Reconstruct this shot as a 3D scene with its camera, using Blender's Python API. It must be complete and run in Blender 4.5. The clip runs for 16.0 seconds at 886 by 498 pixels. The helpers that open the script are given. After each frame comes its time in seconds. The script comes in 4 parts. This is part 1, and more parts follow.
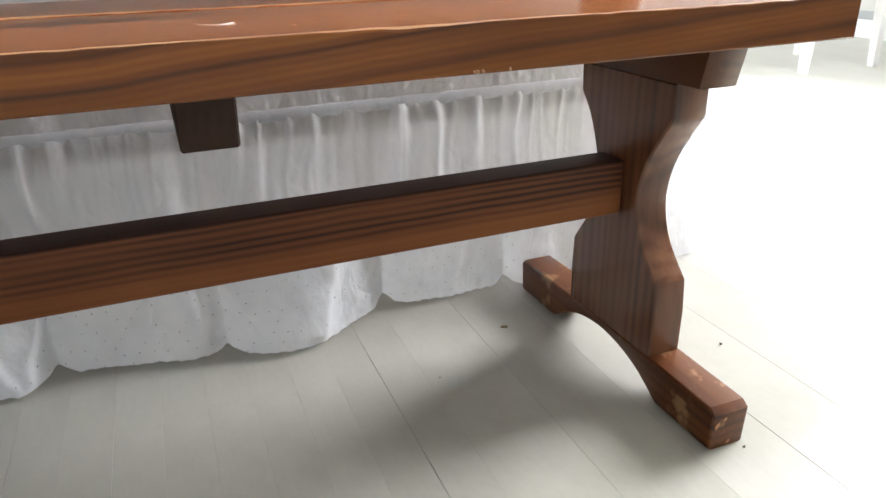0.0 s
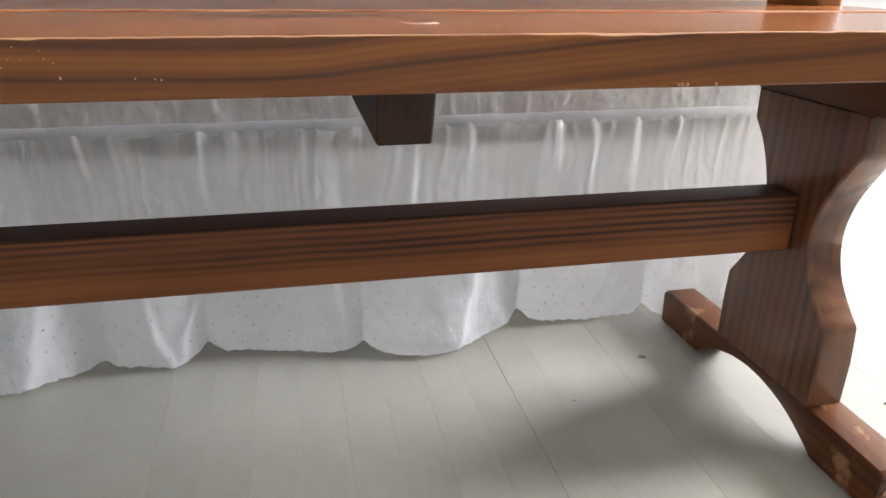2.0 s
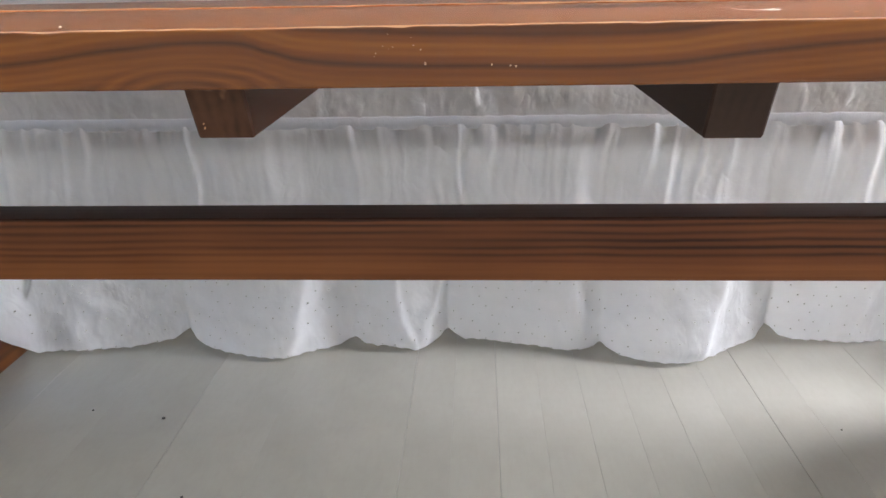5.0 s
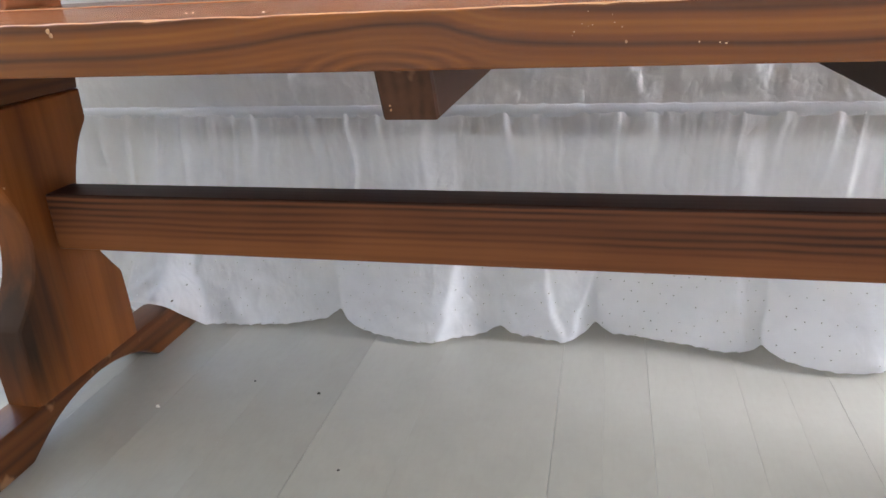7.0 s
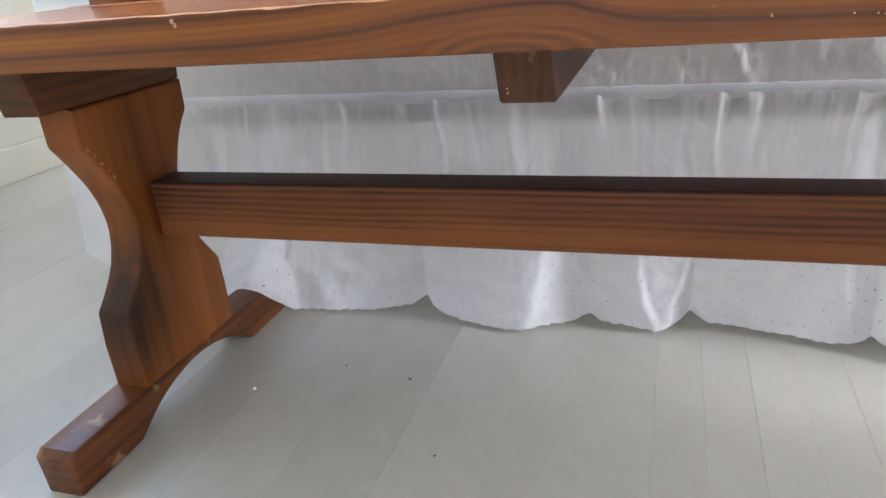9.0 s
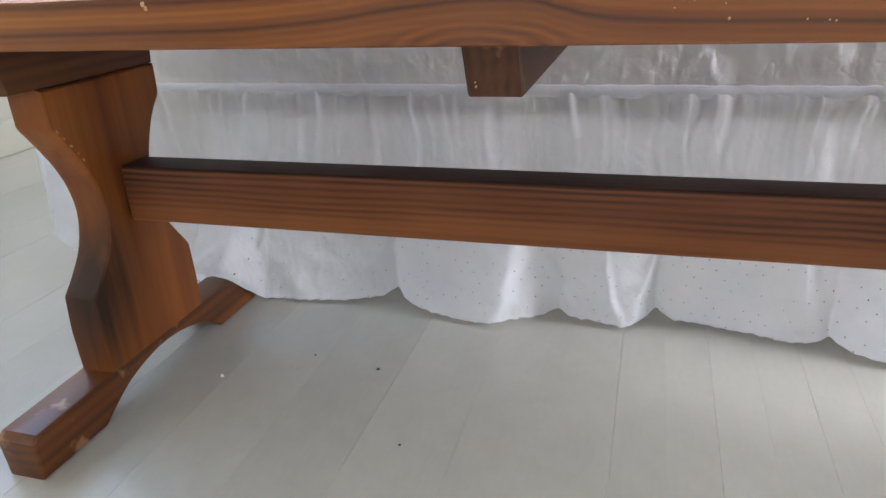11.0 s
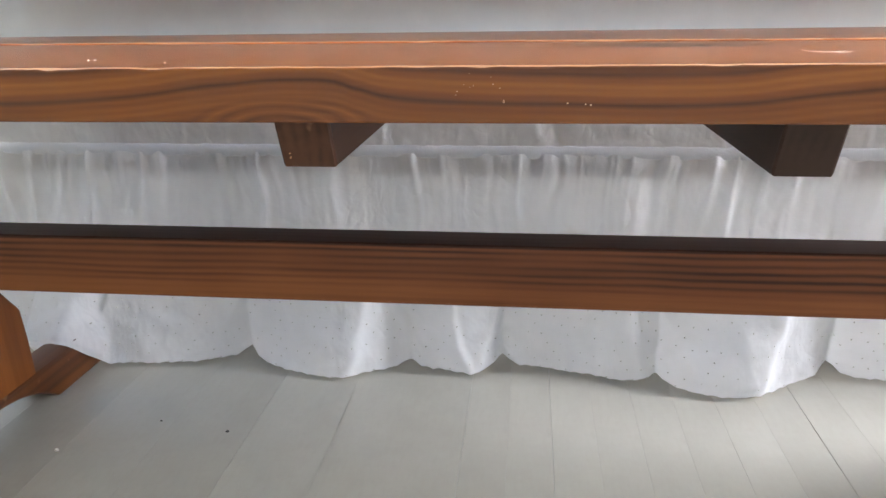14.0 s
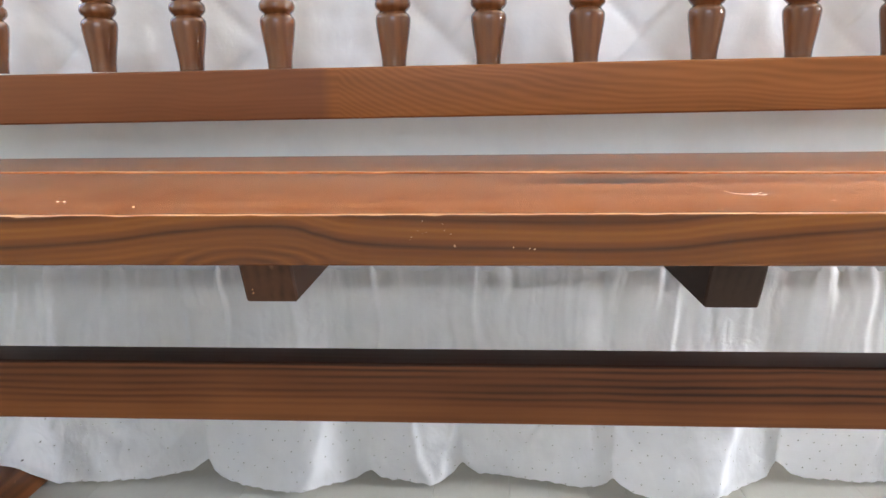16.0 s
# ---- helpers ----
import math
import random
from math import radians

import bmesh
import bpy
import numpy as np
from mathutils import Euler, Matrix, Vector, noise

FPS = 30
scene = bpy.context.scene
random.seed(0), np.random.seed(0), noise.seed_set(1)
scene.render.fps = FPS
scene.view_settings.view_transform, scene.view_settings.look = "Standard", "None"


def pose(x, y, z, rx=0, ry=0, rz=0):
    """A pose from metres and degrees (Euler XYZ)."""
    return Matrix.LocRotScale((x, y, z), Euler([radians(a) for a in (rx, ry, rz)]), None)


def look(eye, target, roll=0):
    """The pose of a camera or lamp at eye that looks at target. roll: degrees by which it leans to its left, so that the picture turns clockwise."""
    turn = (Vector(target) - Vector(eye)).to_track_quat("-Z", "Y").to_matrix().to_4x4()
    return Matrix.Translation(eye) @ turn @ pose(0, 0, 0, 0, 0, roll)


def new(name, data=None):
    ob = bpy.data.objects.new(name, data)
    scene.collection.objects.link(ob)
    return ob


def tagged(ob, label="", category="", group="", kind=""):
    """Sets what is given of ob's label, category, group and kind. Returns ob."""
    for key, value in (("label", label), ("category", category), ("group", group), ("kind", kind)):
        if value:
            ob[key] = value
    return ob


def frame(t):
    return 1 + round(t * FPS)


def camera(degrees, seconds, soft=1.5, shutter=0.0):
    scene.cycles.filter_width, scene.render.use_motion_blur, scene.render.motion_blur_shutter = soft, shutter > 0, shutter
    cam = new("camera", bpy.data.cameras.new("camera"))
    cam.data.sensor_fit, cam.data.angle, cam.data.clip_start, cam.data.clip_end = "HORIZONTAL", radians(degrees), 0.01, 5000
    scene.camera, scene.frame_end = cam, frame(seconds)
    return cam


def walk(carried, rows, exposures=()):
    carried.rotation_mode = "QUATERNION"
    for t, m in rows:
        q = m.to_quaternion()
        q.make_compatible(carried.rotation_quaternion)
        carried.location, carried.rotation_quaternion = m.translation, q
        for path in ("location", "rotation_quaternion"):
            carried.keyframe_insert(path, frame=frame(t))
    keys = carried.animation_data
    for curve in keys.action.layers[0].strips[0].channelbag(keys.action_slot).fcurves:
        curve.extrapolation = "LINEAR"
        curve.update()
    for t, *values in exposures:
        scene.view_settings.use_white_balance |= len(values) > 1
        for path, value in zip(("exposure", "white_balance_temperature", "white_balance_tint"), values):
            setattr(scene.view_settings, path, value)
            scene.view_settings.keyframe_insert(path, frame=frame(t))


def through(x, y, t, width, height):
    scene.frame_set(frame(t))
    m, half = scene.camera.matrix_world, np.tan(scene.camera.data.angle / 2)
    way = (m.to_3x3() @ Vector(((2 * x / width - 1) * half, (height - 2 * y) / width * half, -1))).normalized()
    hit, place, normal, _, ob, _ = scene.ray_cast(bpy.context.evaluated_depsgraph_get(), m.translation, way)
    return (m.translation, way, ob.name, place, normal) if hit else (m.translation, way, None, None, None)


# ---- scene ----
cam = camera(64.4, 16.0, soft=1.5)
PATH = [
    (0, (0.161, -0.415, 0.484), (0.829, 1.291, -0.319), -1.5),
    (0.5, (0.149, -0.413, 0.484), (0.769, 1.325, -0.287), -0.5),
    (1, (0.134, -0.409, 0.482), (0.696, 1.357, -0.271), 0.4),
    (1.5, (0.126, -0.402, 0.477), (0.603, 1.39, -0.271), 0.5),
    (2, (0.116, -0.399, 0.473), (0.504, 1.416, -0.273), 0.6),
    (2.5, (0.102, -0.396, 0.472), (0.408, 1.436, -0.27), 0.1),
    (3, (0.09, -0.396, 0.469), (0.306, 1.451, -0.265), 0.2),
    (3.5, (0.076, -0.389, 0.464), (0.204, 1.468, -0.268), -0.3),
    (4, (0.055, -0.381, 0.461), (0.104, 1.477, -0.276), -0.1),
    (4.5, (0.041, -0.385, 0.463), (0.019, 1.473, -0.276), -0.7),
    (5, (0.029, -0.39, 0.465), (-0.073, 1.466, -0.273), -1.2),
    (7.5, (-0.021, -0.389, 0.458), (-0.520, 1.400, -0.284), -3.5),
    (8, (-0.036, -0.394, 0.460), (-0.588, 1.380, -0.280), -4.2),
    (8.5, (-0.045, -0.392, 0.459), (-0.656, 1.353, -0.304), -5.4),
    (11, (-0.034, -0.397, 0.457), (-0.579, 1.36, -0.328), -2.9),
    (11.5, (-0.034, -0.401, 0.462), (-0.585, 1.371, -0.285), -3.1),
    (12, (-0.027, -0.401, 0.462), (-0.573, 1.385, -0.256), -3.1),
    (12.5, (-0.02, -0.402, 0.464), (-0.532, 1.403, -0.229), -2.7),
    (13, (-0.009, -0.404, 0.466), (-0.416, 1.434, -0.21), -1.9),
    (13.5, (0.001, -0.409, 0.468), (-0.31, 1.45, -0.2), -1.4),
    (14, (0.014, -0.407, 0.474), (-0.217, 1.463, -0.198), -1.0),
    (14.5, (0.016, -0.414, 0.485), (-0.146, 1.471, -0.165), -0.4),
    (15, (0.016, -0.418, 0.495), (-0.102, 1.486, -0.107), -0.1),
    (15.5, (0.02, -0.418, 0.503), (-0.069, 1.508, -0.027), -0.7),
    (16, (0.019, -0.422, 0.511), (-0.102, 1.525, 0.073), -0.8),
]
walk(cam, [(t, look(eye, target, roll)) for t, eye, target, roll in PATH],
     [(0, 3.89, 6480, 11), (1.5, 3.95, 6470, 12), (3.5, 4.17, 6440, 14), (5, 4.30, 6400, 14), (8, 4.47, 6270, 15), (11, 4.41, 6270, 15), (13, 4.42, 6300, 14), (16, 4.45, 6350, 12)])

# ---- world, windows' light, exposure ----
world = bpy.data.worlds.new("sky")
scene.world = world
world.use_nodes = True
wn = world.node_tree.nodes
sky = wn.new("ShaderNodeTexSky")
sky.sky_type = "NISHITA"
sky.sun_disc = False
sky.sun_elevation = radians(40.3)
sky.sun_rotation = radians(78.8)
wn["Background"].inputs["Strength"].default_value = 0.05
world.node_tree.links.new(sky.outputs["Color"], wn["Background"].inputs["Color"])


def window_light(name, eye, target, w, h, watts, colour, spread=180):
    lamp = bpy.data.lights.new(name, "AREA")
    lamp.shape, lamp.size, lamp.size_y = "RECTANGLE", w, h
    lamp.energy, lamp.color, lamp.spread = watts, colour, radians(spread)
    ob = new(name, lamp)
    ob.matrix_world = look(eye, target)
    return ob


window_light("daylight_right", (3.38, 0.68, 1.45), (0.0, 0.68, 1.45), 1.25, 1.20, 15.5, (0.95, 0.97, 1.0), 120)
window_light("daylight_far", (1.55, 3.28, 1.55), (1.55, 0.0, 1.55), 1.9, 1.10, 9, (0.92, 0.965, 1.0))
window_light("daylight_left", (-1.68, 0.55, 1.45), (0.0, 0.55, 1.45), 1.0, 1.25, 0.62, (0.42, 0.66, 1.0))
window_light("daylight_behind", (0.1, -2.54, 1.5), (0.1, 0.0, 1.5), 1.3, 1.3, 0.5, (0.95, 0.97, 1.0))
# the sun falls through the east window on the bare floor beside the bed
sun_lamp = bpy.data.lights.new("sun", "SUN")
sun_lamp.energy, sun_lamp.angle, sun_lamp.color = 5.0, radians(0.6), (1.0, 0.965, 0.91)
sun = new("sun", sun_lamp)
sun.matrix_world = look((4.03, 1.20, 2.6), (1.0, 0.60, 0.0))


# ---- materials ----
def material(name):
    m = bpy.data.materials.new(name)
    m.use_nodes = True
    nt = m.node_tree
    return m, nt, nt.nodes, nt.links, nt.nodes["Principled BSDF"]


def mix_colour(nt, fac, a, b, blend="MIX"):
    n = nt.nodes.new("ShaderNodeMix")
    n.data_type, n.blend_type = "RGBA", blend
    for i, v in ((0, fac), (6, a), (7, b)):
        if hasattr(v, "is_linked"):
            nt.links.new(v, n.inputs[i])
        else:
            n.inputs[i].default_value = v if i == 0 else (*v, 1)
    return n.outputs[2]


def math_node(nt, op, a, b=0.0, c=0.0):
    n = nt.nodes.new("ShaderNodeMath")
    n.operation = op
    for i, v in enumerate((a, b, c)):
        if hasattr(v, "is_linked"):
            nt.links.new(v, n.inputs[i])
        else:
            n.inputs[i].default_value = v
    return n.outputs[0]


def ramp(nt, fac, stops):
    n = nt.nodes.new("ShaderNodeValToRGB")
    e = n.color_ramp.elements
    while len(e) < len(stops):
        e.new(0.5)
    for el, (p, col) in zip(e, stops):
        el.position, el.color = p, (*col, 1)
    nt.links.new(fac, n.inputs[0])
    return n.outputs["Color"]


def noise_tex(nt, vec, scale, detail=4.0, rough=0.55, distortion=0.0):
    n = nt.nodes.new("ShaderNodeTexNoise")
    n.inputs["Scale"].default_value = scale
    n.inputs["Detail"].default_value = detail
    n.inputs["Roughness"].default_value = rough
    n.inputs["Distortion"].default_value = distortion
    if vec:
        nt.links.new(vec, n.inputs["Vector"])
    return n.outputs["Fac"]


def object_coords(nt, stretch=(1, 1, 1), offset=(0, 0, 0)):
    tc = nt.nodes.new("ShaderNodeTexCoord")
    mp = nt.nodes.new("ShaderNodeMapping")
    mp.inputs["Scale"].default_value = stretch
    mp.inputs["Location"].default_value = offset
    nt.links.new(tc.outputs["Object"], mp.inputs["Vector"])
    return mp.outputs["Vector"]


def add_bump(nt, bsdf, height, strength, distance):
    b = nt.nodes.new("ShaderNodeBump")
    b.inputs["Strength"].default_value = strength
    b.inputs["Distance"].default_value = distance
    nt.links.new(height, b.inputs["Height"])
    nt.links.new(b.outputs["Normal"], bsdf.inputs["Normal"])


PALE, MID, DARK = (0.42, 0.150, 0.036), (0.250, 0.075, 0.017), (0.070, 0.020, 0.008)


def wood(name, along, offset=0.0, tone=1.0, gloss=0.24, stripes=("z", 0.0065), streak=0.5, sway=2.2, relief=0.06, mark=None, scuffs=0.0, shine=0.3, grey=0.0, grain=0.30):
    """Stained pine: growth lines that run along one axis and follow one another across another, broad streaks, blotchy stain."""
    m, nt, nodes, links, bsdf = material(name)
    k = [1.0, 1.0, 1.0]
    k["xyz".index(along)] = 0.045
    vec = object_coords(nt, k, (offset, offset * 0.7, offset * 1.3))
    broad = noise_tex(nt, vec, 34, 2.0, 0.5)
    drift = noise_tex(nt, vec, 15, 1.0, 0.4)
    fibre = noise_tex(nt, vec, 230, 2.0, 0.5)
    tc = nodes.new("ShaderNodeTexCoord")
    sep = nodes.new("ShaderNodeSeparateXYZ")
    links.new(tc.outputs["Object"], sep.inputs[0])
    across = sep.outputs["xyz".index(stripes[0])]
    phase = math_node(nt, "ADD", math_node(nt, "MULTIPLY", across, 6.2832 / stripes[1]), math_node(nt, "MULTIPLY", drift, 6.2832 * sway))
    line = math_node(nt, "MULTIPLY_ADD", math_node(nt, "SINE", phase), 0.5, 0.5)
    line = math_node(nt, "POWER", line, 1.6)
    gate = math_node(nt, "MULTIPLY_ADD", noise_tex(nt, vec, 48, 1.0, 0.5), 3.2, -1.05)
    gate.node.use_clamp = True
    line = math_node(nt, "MULTIPLY", line, gate)
    f = math_node(nt, "MULTIPLY_ADD", line, -grain, math_node(nt, "MULTIPLY_ADD", broad, 1.5 * streak, 0.50 - 0.75 * streak + 0.10))
    f = math_node(nt, "ADD", f, math_node(nt, "MULTIPLY_ADD", fibre, 0.22, -0.11))
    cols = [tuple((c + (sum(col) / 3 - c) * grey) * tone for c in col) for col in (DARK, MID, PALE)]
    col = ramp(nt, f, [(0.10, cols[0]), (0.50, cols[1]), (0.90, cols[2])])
    blotch = noise_tex(nt, object_coords(nt, (1, 1, 1), (offset, 0, offset)), 6, 2.0, 0.5)
    shade = ramp(nt, blotch, [(0.2, (0.70, 0.64, 0.60)), (0.8, (1.0, 1.0, 1.0))])
    final = mix_colour(nt, 0.8, col, shade, "MULTIPLY")
    if mark:
        # a dark greasy mark worn into the wood: centre, scale of the axes, size
        sv = object_coords(nt, mark[1])
        dist = nodes.new("ShaderNodeVectorMath")
        dist.operation = "DISTANCE"
        links.new(sv, dist.inputs[0])
        dist.inputs[1].default_value = [a * b for a, b in zip(mark[0], mark[1])]
        edge = math_node(nt, "ADD", dist.outputs["Value"], math_node(nt, "MULTIPLY", noise_tex(nt, vec, 60, 4.0), mark[2]))
        spot = ramp(nt, edge, [(mark[2] * 0.8, (0.9, 0.9, 0.9)), (mark[2] * 1.7, (0, 0, 0))])
        final = mix_colour(nt, spot, final, (0.016, 0.011, 0.009))
    if scuffs:
        rub = noise_tex(nt, object_coords(nt, (1, 1, 1), (offset * 2, 0, 0)), 24, 3.0, 0.6)
        bare = ramp(nt, rub, [(0.70 - scuffs, (0, 0, 0)), (0.78 - scuffs, (0.6, 0.6, 0.6))])
        final = mix_colour(nt, bare, final, (0.36, 0.20, 0.10))
    links.new(final, bsdf.inputs["Base Color"])
    bsdf.inputs["Roughness"].default_value = gloss
    bsdf.inputs["Specular IOR Level"].default_value = shine
    bsdf.inputs["Coat Weight"].default_value = 0.35 * shine
    bsdf.inputs["Coat Roughness"].default_value = 0.16
    if relief:
        add_bump(nt, bsdf, f, relief, 0.002)
    return m


def float_curve(nt, value, points, x0, x1, y0, y1):
    """A smooth curve through a few points (x, y), given in metres."""
    n = nt.nodes.new("ShaderNodeFloatCurve")
    c = n.mapping.curves[0]
    for i, (px, py) in enumerate(points):
        u, v = (px - x0) / (x1 - x0), (py - y0) / (y1 - y0)
        if i < 2:
            c.points[i].location = (u, v)
        else:
            c.points.new(u, v)
    n.mapping.update()
    nt.links.new(math_node(nt, "DIVIDE", math_node(nt, "SUBTRACT", value, x0), x1 - x0), n.inputs["Value"])
    return math_node(nt, "MULTIPLY_ADD", n.outputs["Value"], y1 - y0, y0)


# heights of the growth line that bends over the knot, along the front plank
GROWTH = ((-0.70, 0.410), (-0.50, 0.416), (-0.30, 0.4175), (-0.237, 0.421), (-0.164, 0.429), (-0.115, 0.4315), (-0.086, 0.426), (-0.052, 0.4195),
          (0.01, 0.4175), (0.094, 0.4165), (0.175, 0.423), (0.323, 0.435), (0.50, 0.449), (0.70, 0.463))
# how pale the wood is at a height over or under that line
BANDS = ((-0.060, 0.40), (-0.050, 0.62), (-0.043, 0.24), (-0.040, 0.52), (-0.030, 0.62), (-0.0235, 0.44), (-0.0210, 0.14), (-0.0185, 0.36), (-0.011, 0.56),
         (-0.003, 0.38), (-0.0006, 0.08), (0.0014, 0.34), (0.005, 0.66), (0.010, 0.74), (0.0135, 0.50), (0.0165, 0.16), (0.0195, 0.22), (0.024, 0.56), (0.034, 0.42))


def seat_front_wood():
    """Edge of the front plank: broad growth lines that swell into an arch round a knot."""
    m, nt, nodes, links, bsdf = material("seat_plank_wood")
    tc = nodes.new("ShaderNodeTexCoord")
    sep = nodes.new("ShaderNodeSeparateXYZ")
    at = nodes.new("ShaderNodeVectorMath")
    at.operation = "ADD"
    at.inputs[1].default_value = (CX, 0.21, 0.0)
    links.new(tc.outputs["Object"], at.inputs[0])
    links.new(at.outputs[0], sep.inputs[0])
    x, y, z = sep.outputs
    line = float_curve(nt, x, GROWTH, -0.70, 0.70, 0.40, 0.47)
    warp = noise_tex(nt, object_coords(nt, (1.0, 1.2, 3.0)), 6.0, 2.0, 0.5)
    h = math_node(nt, "SUBTRACT", z, line)
    h = math_node(nt, "ADD", h, math_node(nt, "MULTIPLY_ADD", warp, 0.006, -0.003))
    h = math_node(nt, "ADD", h, math_node(nt, "MULTIPLY", y, 0.30))
    band = ramp(nt, math_node(nt, "DIVIDE", math_node(nt, "ADD", h, 0.060), 0.094), [((p + 0.060) / 0.094, (v, v, v)) for p, v in BANDS])
    # nested arches of the knot
    kx = math_node(nt, "DIVIDE", math_node(nt, "ADD", x, 0.134), 0.066)
    kz = math_node(nt, "DIVIDE", math_node(nt, "SUBTRACT", z, 0.4030), 0.0190)
    r = math_node(nt, "SQRT", math_node(nt, "ADD", math_node(nt, "MULTIPLY", kx, kx), math_node(nt, "MULTIPLY", kz, kz)))
    r = math_node(nt, "ADD", r, math_node(nt, "MULTIPLY_ADD", warp, 0.5, -0.25))
    knot = ramp(nt, r, [(0.0, (0.08,) * 3), (0.16, (0.14,) * 3), (0.30, (0.44,) * 3), (0.40, (0.20,) * 3), (0.52, (0.58,) * 3), (0.66, (0.26,) * 3), (0.78, (0.62,) * 3), (0.90, (0.30,) * 3), (1.0, (0.56,) * 3)])
    near = ramp(nt, r, [(0.82, (1, 1, 1)), (1.0, (0, 0, 0))])
    pale = mix_colour(nt, near, band, knot)
    thin = math_node(nt, "MULTIPLY_ADD", math_node(nt, "SINE", math_node(nt, "MULTIPLY", h, 1450.0)), 0.5, 0.5)
    patch = noise_tex(nt, object_coords(nt, (0.25, 1, 1), (3.0, 0, 1.0)), 22, 2.0, 0.5)
    fibre = noise_tex(nt, object_coords(nt, (0.05, 1, 1)), 420, 3.0, 0.6)
    pale = math_node(nt, "MULTIPLY_ADD", pale, 0.80, 0.11)
    f = math_node(nt, "ADD", pale, math_node(nt, "MULTIPLY", math_node(nt, "SUBTRACT", thin, 0.5), math_node(nt, "MULTIPLY", patch, 0.14)))
    f = math_node(nt, "ADD", f, math_node(nt, "MULTIPLY_ADD", patch, 0.30, -0.15))
    f = math_node(nt, "ADD", f, math_node(nt, "MULTIPLY_ADD", fibre, 0.16, -0.08))
    blotch = noise_tex(nt, object_coords(nt, (0.6, 1, 1)), 6, 3.0, 0.6)
    col = ramp(nt, f, [(0.08, (0.056, 0.020, 0.010)), (0.35, (0.120, 0.039, 0.012)), (0.58, (0.182, 0.060, 0.014)), (0.85, (0.270, 0.093, 0.018))])
    shade = ramp(nt, blotch, [(0.3, (0.78, 0.72, 0.68)), (0.7, (1, 1, 1))])
    links.new(mix_colour(nt, 0.7, col, shade, "MULTIPLY"), bsdf.inputs["Base Color"])
    links.new(math_node(nt, "MULTIPLY_ADD", blotch, 0.22, 0.10), bsdf.inputs["Roughness"])
    bsdf.inputs["Specular IOR Level"].default_value = 0.28
    bsdf.inputs["Coat Weight"].default_value = 0.12
    bsdf.inputs["Coat Roughness"].default_value = 0.14
    add_bump(nt, bsdf, fibre, 0.08, 0.002)
    return m


def stretcher_wood():
    """Straight-grained pine: close dark lines over the upper part of the board, a plain orange strip below them."""
    m, nt, nodes, links, bsdf = material("stretcher_wood")
    tc = nodes.new("ShaderNodeTexCoord")
    sep = nodes.new("ShaderNodeSeparateXYZ")
    links.new(tc.outputs["Object"], sep.inputs[0])
    x, y, z = sep.outputs
    drift = noise_tex(nt, object_coords(nt, (0.9, 6.0, 6.0)), 2.2, 2.0, 0.5)
    fine_drift = noise_tex(nt, object_coords(nt, (0.25, 1.0, 1.0)), 45, 2.0, 0.5)
    h = math_node(nt, "ADD", z, math_node(nt, "MULTIPLY_ADD", drift, 0.014, -0.007))
    h = math_node(nt, "ADD", h, math_node(nt, "MULTIPLY_ADD", fine_drift, 0.0030, -0.0015))
    h = math_node(nt, "ADD", h, math_node(nt, "MULTIPLY", y, 0.7))
    wave = math_node(nt, "MULTIPLY_ADD", math_node(nt, "SINE", math_node(nt, "MULTIPLY", h, 6.2832 / 0.0072)), 0.5, 0.5)
    wave = math_node(nt, "POWER", wave, 1.5)
    # the lines fade out towards the lower edge and come and go along the board
    up = math_node(nt, "DIVIDE", math_node(nt, "SUBTRACT", math_node(nt, "ADD", z, math_node(nt, "MULTIPLY", drift, 0.016)), 0.220), 0.020)
    up.node.use_clamp = True
    gate = math_node(nt, "MULTIPLY_ADD", noise_tex(nt, object_coords(nt, (0.08, 1, 1), (4, 0, 0)), 46, 2.0, 0.5), 2.6, -0.60)
    gate.node.use_clamp = True
    wave = math_node(nt, "MULTIPLY", wave, math_node(nt, "MULTIPLY", gate, math_node(nt, "MULTIPLY_ADD", up, 0.85, 0.15)))
    broad = noise_tex(nt, object_coords(nt, (0.06, 1, 1), (1, 2, 3)), 40, 2.0, 0.5)
    fibre = noise_tex(nt, object_coords(nt, (0.03, 1, 1)), 330, 3.0, 0.6)
    f = math_node(nt, "MULTIPLY_ADD", up, -0.20, 0.72)
    f = math_node(nt, "MULTIPLY_ADD", wave, -0.52, f)
    # the seat's shade, put into the colour of the top and upper edge
    top_shade = math_node(nt, "DIVIDE", math_node(nt, "SUBTRACT", math_node(nt, "ADD", z, math_node(nt, "MULTIPLY_ADD", fine_drift, 0.003, -0.0015)), 0.2562), 0.0022)
    top_shade.node.use_clamp = True
    f = math_node(nt, "MULTIPLY_ADD", top_shade, -0.50, f)
    f = math_node(nt, "ADD", f, math_node(nt, "MULTIPLY_ADD", broad, 0.55, -0.275))
    f = math_node(nt, "ADD", f, math_node(nt, "MULTIPLY_ADD", fibre, 0.20, -0.10))
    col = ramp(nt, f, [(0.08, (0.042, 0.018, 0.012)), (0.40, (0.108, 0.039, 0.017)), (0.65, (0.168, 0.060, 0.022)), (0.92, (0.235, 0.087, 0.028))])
    blotch = noise_tex(nt, object_coords(nt), 7, 2.0, 0.5)
    shade = ramp(nt, blotch, [(0.25, (0.76, 0.70, 0.68)), (0.75, (1, 1, 1))])
    links.new(mix_colour(nt, 0.8, col, shade, "MULTIPLY"), bsdf.inputs["Base Color"])
    bsdf.inputs["Roughness"].default_value = 0.45
    bsdf.inputs["Specular IOR Level"].default_value = 0.12
    add_bump(nt, bsdf, f, 0.05, 0.002)
    return m


